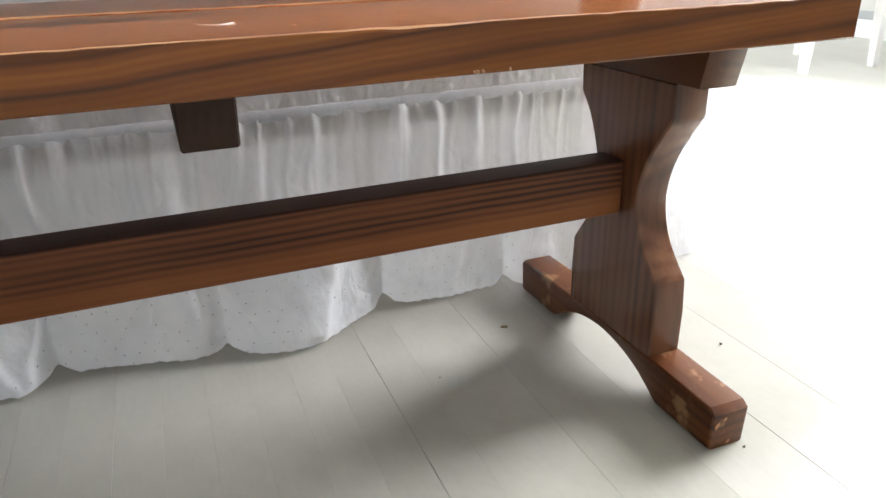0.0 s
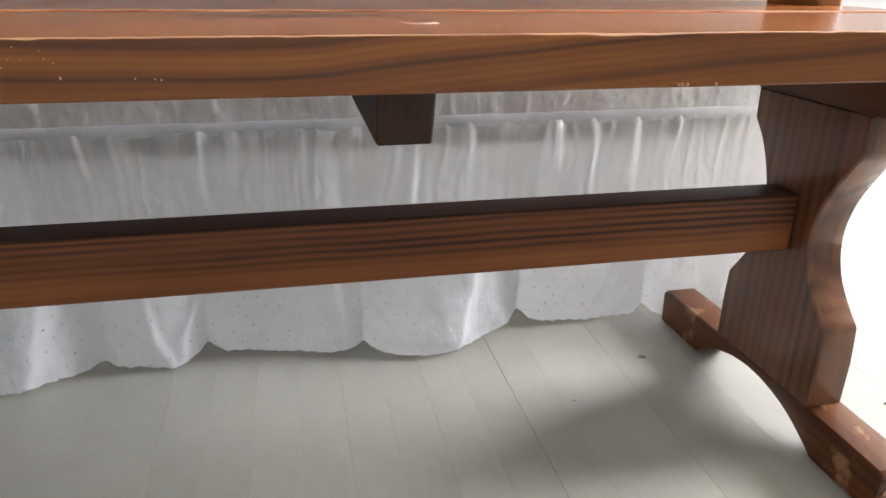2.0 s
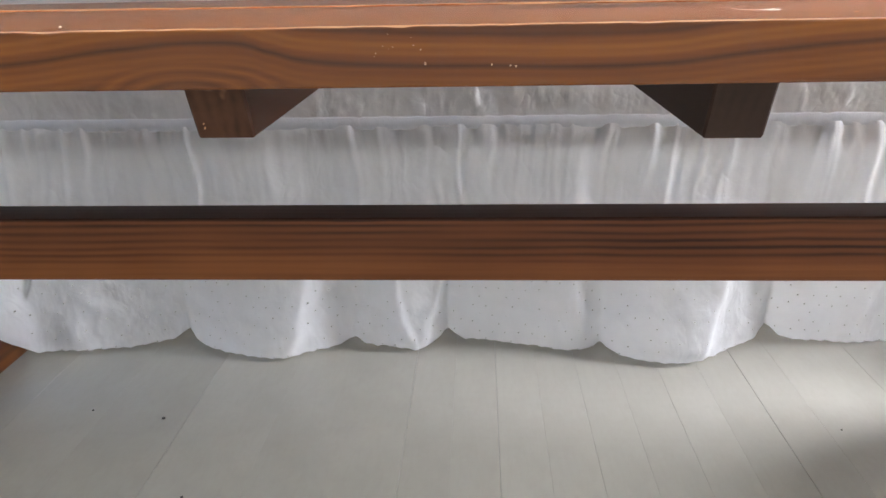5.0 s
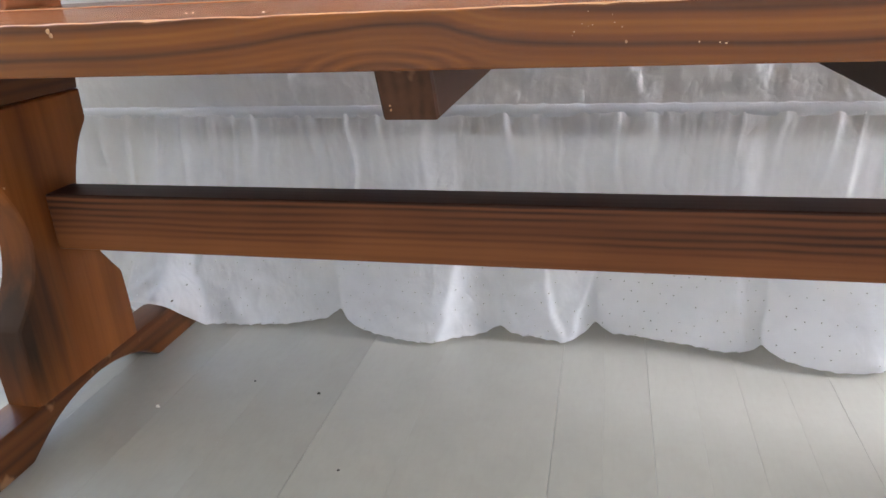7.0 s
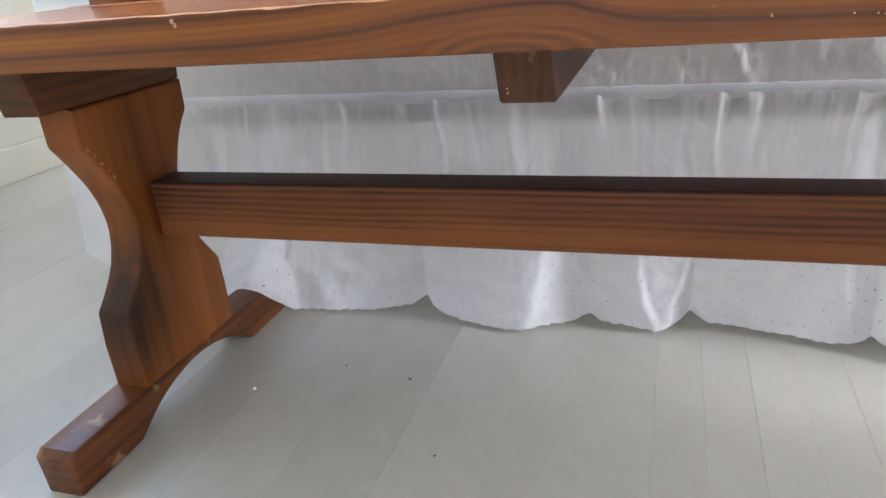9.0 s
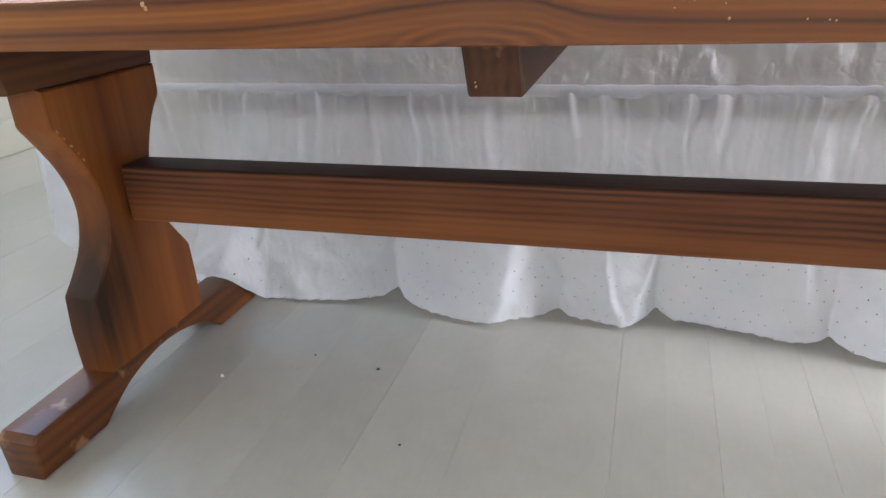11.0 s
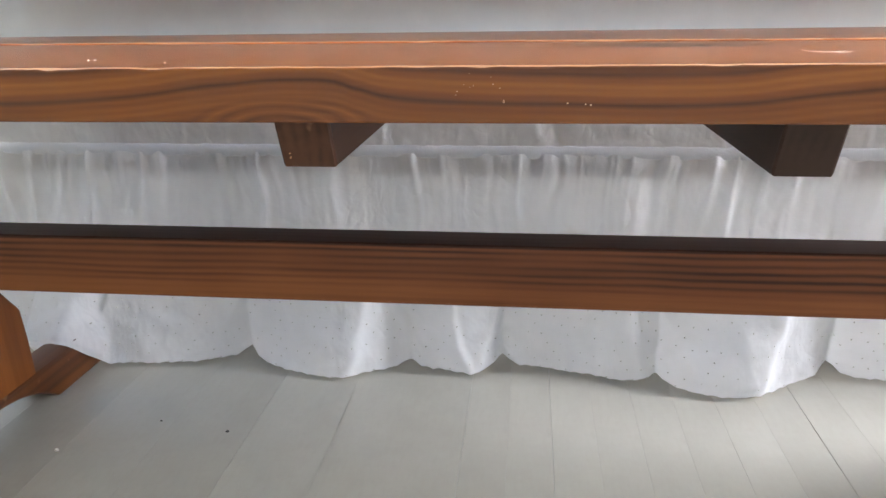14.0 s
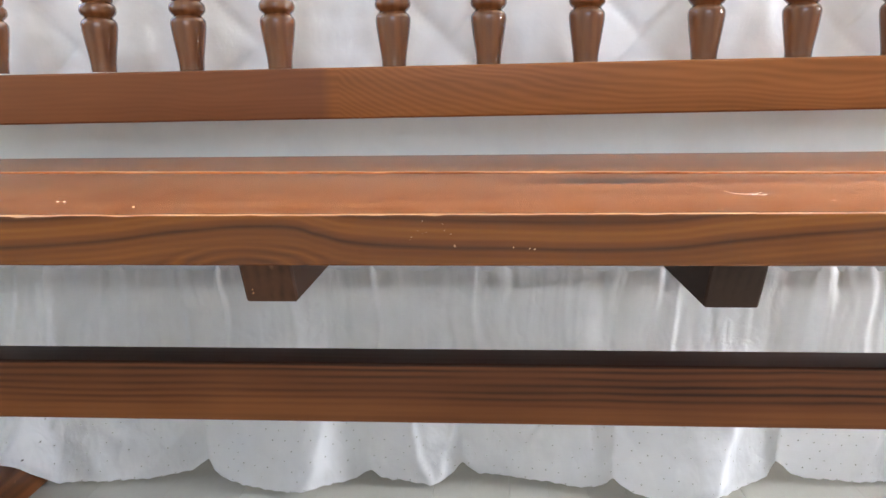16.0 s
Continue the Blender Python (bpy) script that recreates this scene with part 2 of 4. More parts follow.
def rail_wood():
    """Lower back rail: plain brown pine that turns orange, with slanting arches, beyond a glued joint."""
    m, nt, nodes, links, bsdf = material("rail_wood")
    tc = nodes.new("ShaderNodeTexCoord")
    sep = nodes.new("ShaderNodeSeparateXYZ")
    links.new(tc.outputs["Object"], sep.inputs[0])
    x, y, z = sep.outputs
    drift = noise_tex(nt, object_coords(nt, (1.0, 3.0, 4.0)), 5.0, 2.0, 0.5)
    # arches open towards the far end and flatten out along the rail
    u = math_node(nt, "MAXIMUM", math_node(nt, "ADD", x, 0.150), 0.0)
    lean = math_node(nt, "MULTIPLY", math_node(nt, "EXPONENT", math_node(nt, "MULTIPLY", u, -9.0)), -0.16)
    h = math_node(nt, "ADD", z, math_node(nt, "MULTIPLY", lean, 0.5))
    h = math_node(nt, "ADD", h, math_node(nt, "MULTIPLY", drift, 0.034))
    wave = math_node(nt, "MULTIPLY_ADD", math_node(nt, "SINE", math_node(nt, "MULTIPLY", h, 6.2832 / 0.0056)), 0.5, 0.5)
    joint = math_node(nt, "DIVIDE", math_node(nt, "ADD", x, 0.168), 0.012)
    joint.node.use_clamp = True
    broad = noise_tex(nt, object_coords(nt, (0.10, 1, 1), (5, 2, 3)), 34, 2.0, 0.5)
    fibre = noise_tex(nt, object_coords(nt, (0.04, 1, 1)), 300, 3.0, 0.6)
    f = math_node(nt, "MULTIPLY_ADD", wave, math_node(nt, "MULTIPLY_ADD", joint, -0.07, -0.06), 0.55)
    f = math_node(nt, "ADD", f, math_node(nt, "MULTIPLY_ADD", broad, 0.5, -0.25))
    f = math_node(nt, "ADD", f, math_node(nt, "MULTIPLY_ADD", fibre, 0.20, -0.10))
    left = ramp(nt, f, [(0.10, (0.075, 0.025, 0.012)), (0.5, (0.165, 0.058, 0.023)), (0.9, (0.245, 0.094, 0.038))])
    right = ramp(nt, f, [(0.10, (0.100, 0.030, 0.009)), (0.5, (0.235, 0.083, 0.022)), (0.9, (0.320, 0.130, 0.038))])
    links.new(mix_colour(nt, joint, left, right), bsdf.inputs["Base Color"])
    bsdf.inputs["Roughness"].default_value = 0.38
    bsdf.inputs["Specular IOR Level"].default_value = 0.18
    add_bump(nt, bsdf, f, 0.06, 0.002)
    return m


def bare_wood():
    m, nt, nodes, links, bsdf = material("worn_bare_wood")
    n = noise_tex(nt, object_coords(nt, (0.2, 1, 1)), 120, 4.0)
    links.new(ramp(nt, n, [(0.3, (0.28, 0.12, 0.05)), (0.7, (0.46, 0.25, 0.11))]), bsdf.inputs["Base Color"])
    bsdf.inputs["Roughness"].default_value = 0.5
    return m


def cloth(name, colour, through=0.35, weave=900.0, holes=False, crease=0.8, gathers=0.0):
    m, nt, nodes, links, bsdf = material(name)
    vec = object_coords(nt)
    wv = noise_tex(nt, vec, weave, 2.0)
    big = noise_tex(nt, vec, 14, 4.0, 0.6, 0.3)
    col = ramp(nt, big, [(0.25, tuple(c * 0.90 for c in colour)), (0.7, colour)])
    dif = nodes.new("ShaderNodeBsdfDiffuse")
    trl = nodes.new("ShaderNodeBsdfTranslucent")
    mixer = nodes.new("ShaderNodeMixShader")
    mixer.inputs[0].default_value = through
    for sh in (dif, trl):
        links.new(col, sh.inputs["Color"])
    b = nodes.new("ShaderNodeBump")
    b.inputs["Strength"].default_value, b.inputs["Distance"].default_value = crease, 0.006
    height = math_node(nt, "ADD", big, math_node(nt, "MULTIPLY", wv, 0.06))
    if gathers:
        crumple = noise_tex(nt, object_coords(nt, (1.0, 1.0, 0.7), (2.0, 0, 5.0)), 19, 3.0, 0.5, 0.4)
        height = math_node(nt, "MULTIPLY_ADD", math_node(nt, "ABSOLUTE", math_node(nt, "SUBTRACT", crumple, 0.5)), 2.4, height)
        pleat = noise_tex(nt, object_coords(nt, (1.0, 1.0, 0.13)), 34, 2.0, 0.5, 0.3)
        height = math_node(nt, "MULTIPLY_ADD", pleat, gathers, height)
    links.new(height, b.inputs["Height"])
    links.new(b.outputs["Normal"], dif.inputs["Normal"])
    links.new(dif.outputs[0], mixer.inputs[1])
    links.new(trl.outputs[0], mixer.inputs[2])
    gl = nodes.new("ShaderNodeBsdfGlossy")
    gl.inputs["Roughness"].default_value = 0.42
    links.new(b.outputs["Normal"], gl.inputs["Normal"])
    sheen = nodes.new("ShaderNodeMixShader")
    sheen.inputs[0].default_value = 0.04
    links.new(mixer.outputs[0], sheen.inputs[1])
    links.new(gl.outputs[0], sheen.inputs[2])
    last = sheen.outputs[0]
    if holes:
        # eyelets punched in staggered rows along the lower part
        uv = nodes.new("ShaderNodeUVMap")
        sep = nodes.new("ShaderNodeSeparateXYZ")
        links.new(uv.outputs[0], sep.inputs[0])
        u, v = sep.outputs[0], sep.outputs[1]
        step_u, step_v = 0.0170, 0.0125
        row = math_node(nt, "DIVIDE", v, step_v)
        odd = math_node(nt, "MODULO", math_node(nt, "FLOOR", row), 2.0)
        cu = math_node(nt, "ADD", math_node(nt, "DIVIDE", u, step_u), math_node(nt, "MULTIPLY", odd, 0.5))
        du = math_node(nt, "MULTIPLY", math_node(nt, "SUBTRACT", math_node(nt, "FRACT", cu), 0.5), step_u)
        dv = math_node(nt, "MULTIPLY", math_node(nt, "SUBTRACT", math_node(nt, "FRACT", row), 0.5), step_v)
        du = math_node(nt, "ADD", du, math_node(nt, "MULTIPLY_ADD", noise_tex(nt, uv.outputs[0], 26, 1.0), 0.007, -0.0035))
        dv = math_node(nt, "ADD", dv, math_node(nt, "MULTIPLY_ADD", noise_tex(nt, uv.outputs[0], 33, 1.0), 0.006, -0.003))
        d = math_node(nt, "ADD", math_node(nt, "MULTIPLY", du, du), math_node(nt, "MULTIPLY", dv, dv))
        hole = math_node(nt, "LESS_THAN", d, 0.00080 ** 2)
        low = math_node(nt, "LESS_THAN", v, 0.150)
        kept = math_node(nt, "GREATER_THAN", noise_tex(nt, uv.outputs[0], 60, 1.0), 0.50)
        hole = math_node(nt, "MULTIPLY", math_node(nt, "MULTIPLY", hole, low), kept)
        tr = nodes.new("ShaderNodeBsdfTransparent")
        cut = nodes.new("ShaderNodeMixShader")
        links.new(hole, cut.inputs[0])
        links.new(last, cut.inputs[1])
        links.new(tr.outputs[0], cut.inputs[2])
        last = cut.outputs[0]
    links.new(last, nodes["Material Output"].inputs["Surface"])
    return m


def floor_paint():
    m, nt, nodes, links, bsdf = material("floor_paint")
    info = nodes.new("ShaderNodeObjectInfo")
    vec = object_coords(nt, (1, 0.25, 1))
    stain = noise_tex(nt, object_coords(nt), 5, 5.0, 0.65)
    scuff = noise_tex(nt, vec, 160, 4.0, 0.6)
    base = ramp(nt, info.outputs["Random"], [(0.0, (0.362, 0.352, 0.312)), (1.0, (0.394, 0.384, 0.341))])
    dirt = ramp(nt, stain, [(0.28, (0.78, 0.78, 0.76)), (0.70, (1, 1, 1))])
    col = mix_colour(nt, 1.0, base, dirt, "MULTIPLY")
    fine = ramp(nt, scuff, [(0.25, (0.95, 0.95, 0.94)), (0.55, (1, 1, 1))])
    links.new(mix_colour(nt, 0.8, col, fine, "MULTIPLY"), bsdf.inputs["Base Color"])
    links.new(math_node(nt, "MULTIPLY_ADD", stain, 0.45, 0.12), bsdf.inputs["Roughness"])
    add_bump(nt, bsdf, scuff, 0.08, 0.001)
    return m


def paint(name, colour, rough=0.55):
    m, nt, nodes, links, bsdf = material(name)
    n = noise_tex(nt, object_coords(nt), 9, 5.0, 0.6)
    links.new(ramp(nt, n, [(0.3, tuple(c * 0.93 for c in colour)), (0.7, colour)]), bsdf.inputs["Base Color"])
    bsdf.inputs["Roughness"].default_value = rough
    fine = noise_tex(nt, object_coords(nt), 220, 3.0)
    add_bump(nt, bsdf, fine, 0.06, 0.001)
    return m


CX = 0.021
M_SEAT = seat_front_wood()
M_SEAT_TOP = wood("seat_top_wood", "x", 6.6, 0.98, 0.24, ("y", 0.017), 0.6, 1.6, 0.0, ((0.10, -0.055, 0.438), (0.42, 1.6, 1.0), 0.034), 0.0, 0.2, 0.10, 0.16)
M_SEAT_REAR = wood("seat_rear_wood", "x", 3.1, 1.10, 0.24, ("y", 0.022), 0.9, 1.6, 0.0, None, 0.0, 0.25)
M_BARE = bare_wood()
M_UPRIGHT = wood("upright_wood", "z", 1.3, 0.58, 0.22, ("y", 0.014), 0.6, 2.2, 0.06, None, 0.0, 0.4, 0.28)
M_UPRIGHT_DARK = wood("stained_upright_wood", "z", 1.9, 0.76, 0.40, ("y", 0.040), 0.45, 1.4, 0.05, ((-0.612, -0.076, 0.148), (1.0, 1.0, 0.55), 0.060), 0.0, 0.15, 0.0, 0.16)
M_FOOT = wood("foot_wood", "y", 5.2, 0.42, 0.34, ("z", 0.014), 0.7, 1.8, 0.08, None, 0.11)
M_STRETCHER = stretcher_wood()
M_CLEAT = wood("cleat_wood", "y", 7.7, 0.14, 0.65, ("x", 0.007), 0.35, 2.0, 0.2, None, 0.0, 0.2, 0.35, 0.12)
M_CAP = wood("cap_wood", "y", 8.3, 0.32, 0.45, ("z", 0.012), 0.5, 1.6, 0.06, None, 0.0, 0.25)
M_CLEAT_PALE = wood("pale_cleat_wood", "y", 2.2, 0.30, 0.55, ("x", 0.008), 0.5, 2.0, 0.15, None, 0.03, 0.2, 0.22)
M_RAIL = rail_wood()
M_SPINDLE = wood("spindle_wood", "z", 4.6, 0.52, 0.18, ("x", 0.009), 0.35, 1.2, 0.04, None, 0.0, 0.5, 0.12, 0.12)
M_SKIRT = cloth("eyelet_cotton", (0.88, 0.885, 0.91), 0.60, 900, True, 0.9, 0.9)
M_FRILL = cloth("gathered_cotton", (0.85, 0.855, 0.89), 0.40, 900, False, 0.7, 0.8)
M_TAPE = cloth("seam_tape", (0.78, 0.80, 0.85), 0.35)
M_QUILT = cloth("quilt_cotton", (0.88, 0.90, 0.92), 0.10, 700, False, 0.35)
M_SHEET = cloth("sheet_cotton", (0.72, 0.75, 0.77), 0.05, 700, False, 0.1)
M_BEDBASE = paint("bed_base_board", (0.45, 0.38, 0.30))
M_FLOOR = floor_paint()
M_UNDER = paint("subfloor_dark", (0.16, 0.15, 0.13))
M_WALL = paint("wall_paint", (0.56, 0.55, 0.51))
M_CREAM = paint("cream_paint", (0.33, 0.31, 0.25), 0.5)
M_TRIM = paint("trim_paint", (0.80, 0.80, 0.79), 0.35)
M_GREYTRIM = paint("grey_trim", (0.35, 0.36, 0.36), 0.4)
M_WHITE = paint("white_lacquer", (0.82, 0.81, 0.79), 0.3)
M_RED = paint("dark_red_cushion", (0.16, 0.03, 0.03), 0.7)
M_LEAF = paint("dry_leaf", (0.26, 0.20, 0.12), 0.7)
M_CRUMB = paint("pale_crumb", (0.80, 0.76, 0.68), 0.8)
M_GRIT = paint("dark_grit", (0.06, 0.055, 0.05), 0.8)


# ---- builders ----
def thing(name, at, label="", category="", group="", kind=""):
    ob = new(name)
    ob.location = at
    ob.empty_display_size = 0.05
    return tagged(ob, label, category, group, kind)


def world_of(ob):
    v = Vector((0, 0, 0))
    while ob:
        v = v + ob.location
        ob = ob.parent
    return v


def part(name, bm, mats, parent=None, label="", smooth=None):
    """Links a bmesh, given in world metres, as one mesh under a thing or a part."""
    off = world_of(parent)
    bmesh.ops.translate(bm, verts=bm.verts, vec=-off)
    if smooth:
        limit = radians(smooth)
        for f in bm.faces:
            f.smooth = True
        for e in bm.edges:
            if len(e.link_faces) == 2 and e.calc_face_angle(0) > limit:
                e.smooth = False
    me = bpy.data.meshes.new(name)
    bm.to_mesh(me)
    bm.free()
    for mt in mats if isinstance(mats, (list, tuple)) else [mats]:
        me.materials.append(mt)
    ob = new(name, me)
    ob.parent = parent
    if label:
        ob["label"] = label
    return ob


def box_bm(x0, x1, y0, y1, z0, z1, bevel=0.0, seg=2, bm=None):
    bm = bm or bmesh.new()
    m = Matrix.Translation(((x0 + x1) / 2, (y0 + y1) / 2, (z0 + z1) / 2)) @ Matrix.Diagonal((x1 - x0, y1 - y0, z1 - z0, 1))
    made = bmesh.ops.create_cube(bm, size=1, matrix=m)
    if bevel:
        edges = list({e for v in made["verts"] for e in v.link_edges})
        bmesh.ops.bevel(bm, geom=edges, offset=bevel, segments=seg, affect="EDGES", profile=0.6)
    return bm


def plate_bm(outline, x0, x1, bevel, seg=3):
    """A plate cut to an outline in y and z, with rounded arrises."""
    bm = bmesh.new()
    a = [bm.verts.new((x0, y, z)) for y, z in outline]
    b = [bm.verts.new((x1, y, z)) for y, z in outline]
    bm.faces.new(a)
    bm.faces.new(list(reversed(b)))
    n = len(a)
    for i in range(n):
        j = (i + 1) % n
        bm.faces.new((a[j], a[i], b[i], b[j]))
    bmesh.ops.recalc_face_normals(bm, faces=bm.faces)
    rim = [e for e in bm.edges if abs(e.verts[0].co.x - e.verts[1].co.x) < 1e-6]
    bmesh.ops.bevel(bm, geom=rim, offset=bevel, segments=seg, affect="EDGES", profile=0.55, clamp_overlap=True)
    return bm


def smooth_line(points, steps=5):
    """A Catmull-Rom line through a few points."""
    out = []
    p = [points[0], *points, points[-1]]
    for i in range(1, len(p) - 2):
        for s in range(steps):
            t = s / steps
            q = []
            for k in (0, 1):
                a, b, c, d = p[i - 1][k], p[i][k], p[i + 1][k], p[i + 2][k]
                q.append(0.5 * (2 * b + (c - a) * t + (2 * a - 5 * b + 4 * c - d) * t * t + (3 * b - a - 3 * c + d) * t ** 3))
            out.append(tuple(q))
    out.append(points[-1])
    return out


def lathe_bm(profile, x, y, sides=20):
    bm = bmesh.new()
    rings = []
    for r, z in profile:
        rings.append([bm.verts.new((x + r * math.cos(a), y + r * math.sin(a), z)) for a in (2 * math.pi * i / sides for i in range(sides))])
    for r0, r1 in zip(rings, rings[1:]):
        for i in range(sides):
            j = (i + 1) % sides
            bm.faces.new((r0[i], r0[j], r1[j], r1[i]))
    bm.faces.new(list(reversed(rings[0])))
    bm.faces.new(rings[-1])
    return bm


def grid_bm(rows):
    """A sheet from rows of points; the uv map holds the second value of each (point, uv)."""
    bm = bmesh.new()
    uvl = bm.loops.layers.uv.new("UVMap")
    vs = [[(bm.verts.new(p), uv) for p, uv in row] for row in rows]
    for r0, r1 in zip(vs, vs[1:]):
        for i in range(len(r0) - 1):
            quad = (r0[i], r0[i + 1], r1[i + 1], r1[i])
            f = bm.faces.new([q[0] for q in quad])
            for lp, q in zip(f.loops, quad):
                lp[uvl].uv = q[1]
    return bm


def ns(x, y=0.0, z=0.0):
    return noise.noise(Vector((x, y, z)))


def chip_bm(x, y, z, r, h, seed, sides=9, stretch=1.0, turn=0.0):
    rnd = random.Random(seed)
    bm = bmesh.new()
    ring0, ring1 = [], []
    for i in range(sides):
        a = 2 * math.pi * i / sides
        q = r * rnd.uniform(0.65, 1.15)
        dx, dy = q * math.cos(a) * stretch, q * math.sin(a)
        ex, ey = dx * math.cos(turn) - dy * math.sin(turn), dx * math.sin(turn) + dy * math.cos(turn)
        ring0.append(bm.verts.new((x + ex, y + ey, z)))
        ring1.append(bm.verts.new((x + ex * 0.7, y + ey * 0.7, z + h * rnd.uniform(0.7, 1.2))))
    for i in range(sides):
        j = (i + 1) % sides
        bm.faces.new((ring0[i], ring0[j], ring1[j], ring1[i]))
    bm.faces.new(ring1)
    bm.faces.new(list(reversed(ring0)))
    return bm


# ---- the room ----
X0, X1, Y0, Y1, TOP = -1.7, 3.4, -2.6, 3.3, 2.5
room_floor = tagged(new("floor", None), "grey painted narrow floorboards, worn and dusty", "floor", "", "structure")
part("subfloor", box_bm(X0 - 0.1, X1 + 0.1, Y0 - 0.1, Y1 + 0.1, -0.12, -0.0225), M_UNDER, room_floor)


def wall(name, box, hole=None, mat=None):
    """A wall of a given box; hole = (low, high along it, sill, head) is left open."""
    x0, x1, y0, y1 = box
    bm = bmesh.new()
    along_x = (x1 - x0) > (y1 - y0)
    a0, a1 = (x0, x1) if along_x else (y0, y1)

    def piece(b0, b1, z0, z1):
        if along_x:
            box_bm(b0, b1, y0, y1, z0, z1, bm=bm)
        else:
            box_bm(x0, x1, b0, b1, z0, z1, bm=bm)
    if hole:
        h0, h1, s, t = hole
        piece(a0, h0, 0, TOP)
        piece(h1, a1, 0, TOP)
        piece(h0, h1, 0, s)
        piece(h0, h1, t, TOP)
    else:
        piece(a0, a1, 0, TOP)
    ob = part(name, bm, mat or M_WALL)
    return tagged(ob, "plain cream painted plaster wall of the room" if mat else "plain white painted plaster wall of the room", "wall", "", "structure")


wall("wall_east", (X1, X1 + 0.15, Y0 - 0.15, Y1 + 0.15), (0.03, 1.33, 0.82, 2.08))
wall("wall_west", (X0 - 0.15, X0, Y0 - 0.15, Y1 + 0.15), (0.02, 1.08, 0.80, 2.10), M_CREAM)
wall("wall_north", (X0, X1, Y1, Y1 + 0.15), (0.55, 2.55, 0.96, 2.14))
wall("wall_south", (X0, X1, Y0 - 0.15, Y0), (-0.55, 0.75, 0.85, 2.15))
tagged(part("ceiling", box_bm(X0 - 0.15, X1 + 0.15, Y0 - 0.15, Y1 + 0.15, TOP + 0.002, TOP + 0.12), M_WALL), "white painted ceiling", "ceiling", "", "structure")


def skirting(name, box):
    x0, x1, y0, y1 = box
    ob = thing(name, ((x0 + x1) / 2, (y0 + y1) / 2, 0), "white painted wooden baseboard with a grey band", "baseboard", "", "structure")
    part("board", box_bm(x0, x1, y0, y1, 0.0, 0.085, 0.004), M_TRIM, ob)
    dx, dy = (0, 0.006) if (x1 - x0) > (y1 - y0) else (0.006, 0)
    part("band", box_bm(x0 + dx, x1 - dx * 0.2, y0 + dy, y1 - dy * 0.2, 0.086, 0.125, 0.003), M_GREYTRIM, ob)


skirting("baseboard_east", (X1 - 0.022, X1 - 0.002, Y0 + 0.03, Y1 - 0.03))
skirting("baseboard_north", (X0 + 0.03, X1 - 0.03, Y1 - 0.022, Y1 - 0.002))
tagged(part("baseboard_west", box_bm(X0 + 0.002, X0 + 0.020, Y0 + 0.03, Y1 - 0.03, 0.0, 0.09, 0.004), M_CREAM), "cream painted plain baseboard", "baseboard", "", "structure")


def window(name, at, width, height, along):
    """A casement frame with a mullion and a sill, standing in a wall's opening."""
    ob = thing(name, at, "white painted wooden window frame, bright daylight outside", "window", "", "structure")
    x, y, z = at
    w, t = width / 2, 0.05

    def bar(part_name, a0, a1, z0, z1, d=0.03):
        if along == "y":
            bm = box_bm(x - d, x + d, y + a0, y + a1, z0, z1, 0.004)
        else:
            bm = box_bm(x + a0, x + a1, y - d, y + d, z0, z1, 0.004)
        part(part_name, bm, M_TRIM, ob)
    bar("window_frame", -w, -w + t, z, z + height)
    bar("window_frame", w - t, w, z, z + height)
    bar("window_frame", -w + t, w - t, z, z + t)
    bar("window_frame", -w + t, w - t, z + height - t, z + height)
    bar("mullion", -0.025, 0.025, z + t, z + height - t, 0.022)
    bar("window_sill", -w, w, z - 0.03, z - 0.002, 0.07)


window("window_1", (X1 + 0.09, 0.68, 0.822), 1.296, 1.256, "y")
window("window_2", (X0 - 0.09, 0.55, 0.802), 1.056, 1.296, "y")
window("window_4", (1.55, Y1 + 0.09, 0.962), 1.996, 1.176, "x")
window("window_3", (0.10, Y0 - 0.09, 0.852), 1.296, 1.296, "x")

# ---- the bench ----
IN, OUT = 0.597, 0.639
SEAT_LOW, SEAT_TOP = 0.405, 0.438
bench = thing("spindle_back_bench", (CX, 0.21, 0.0), "stained pine bench with turned spindle back, worn varnish", "bench")


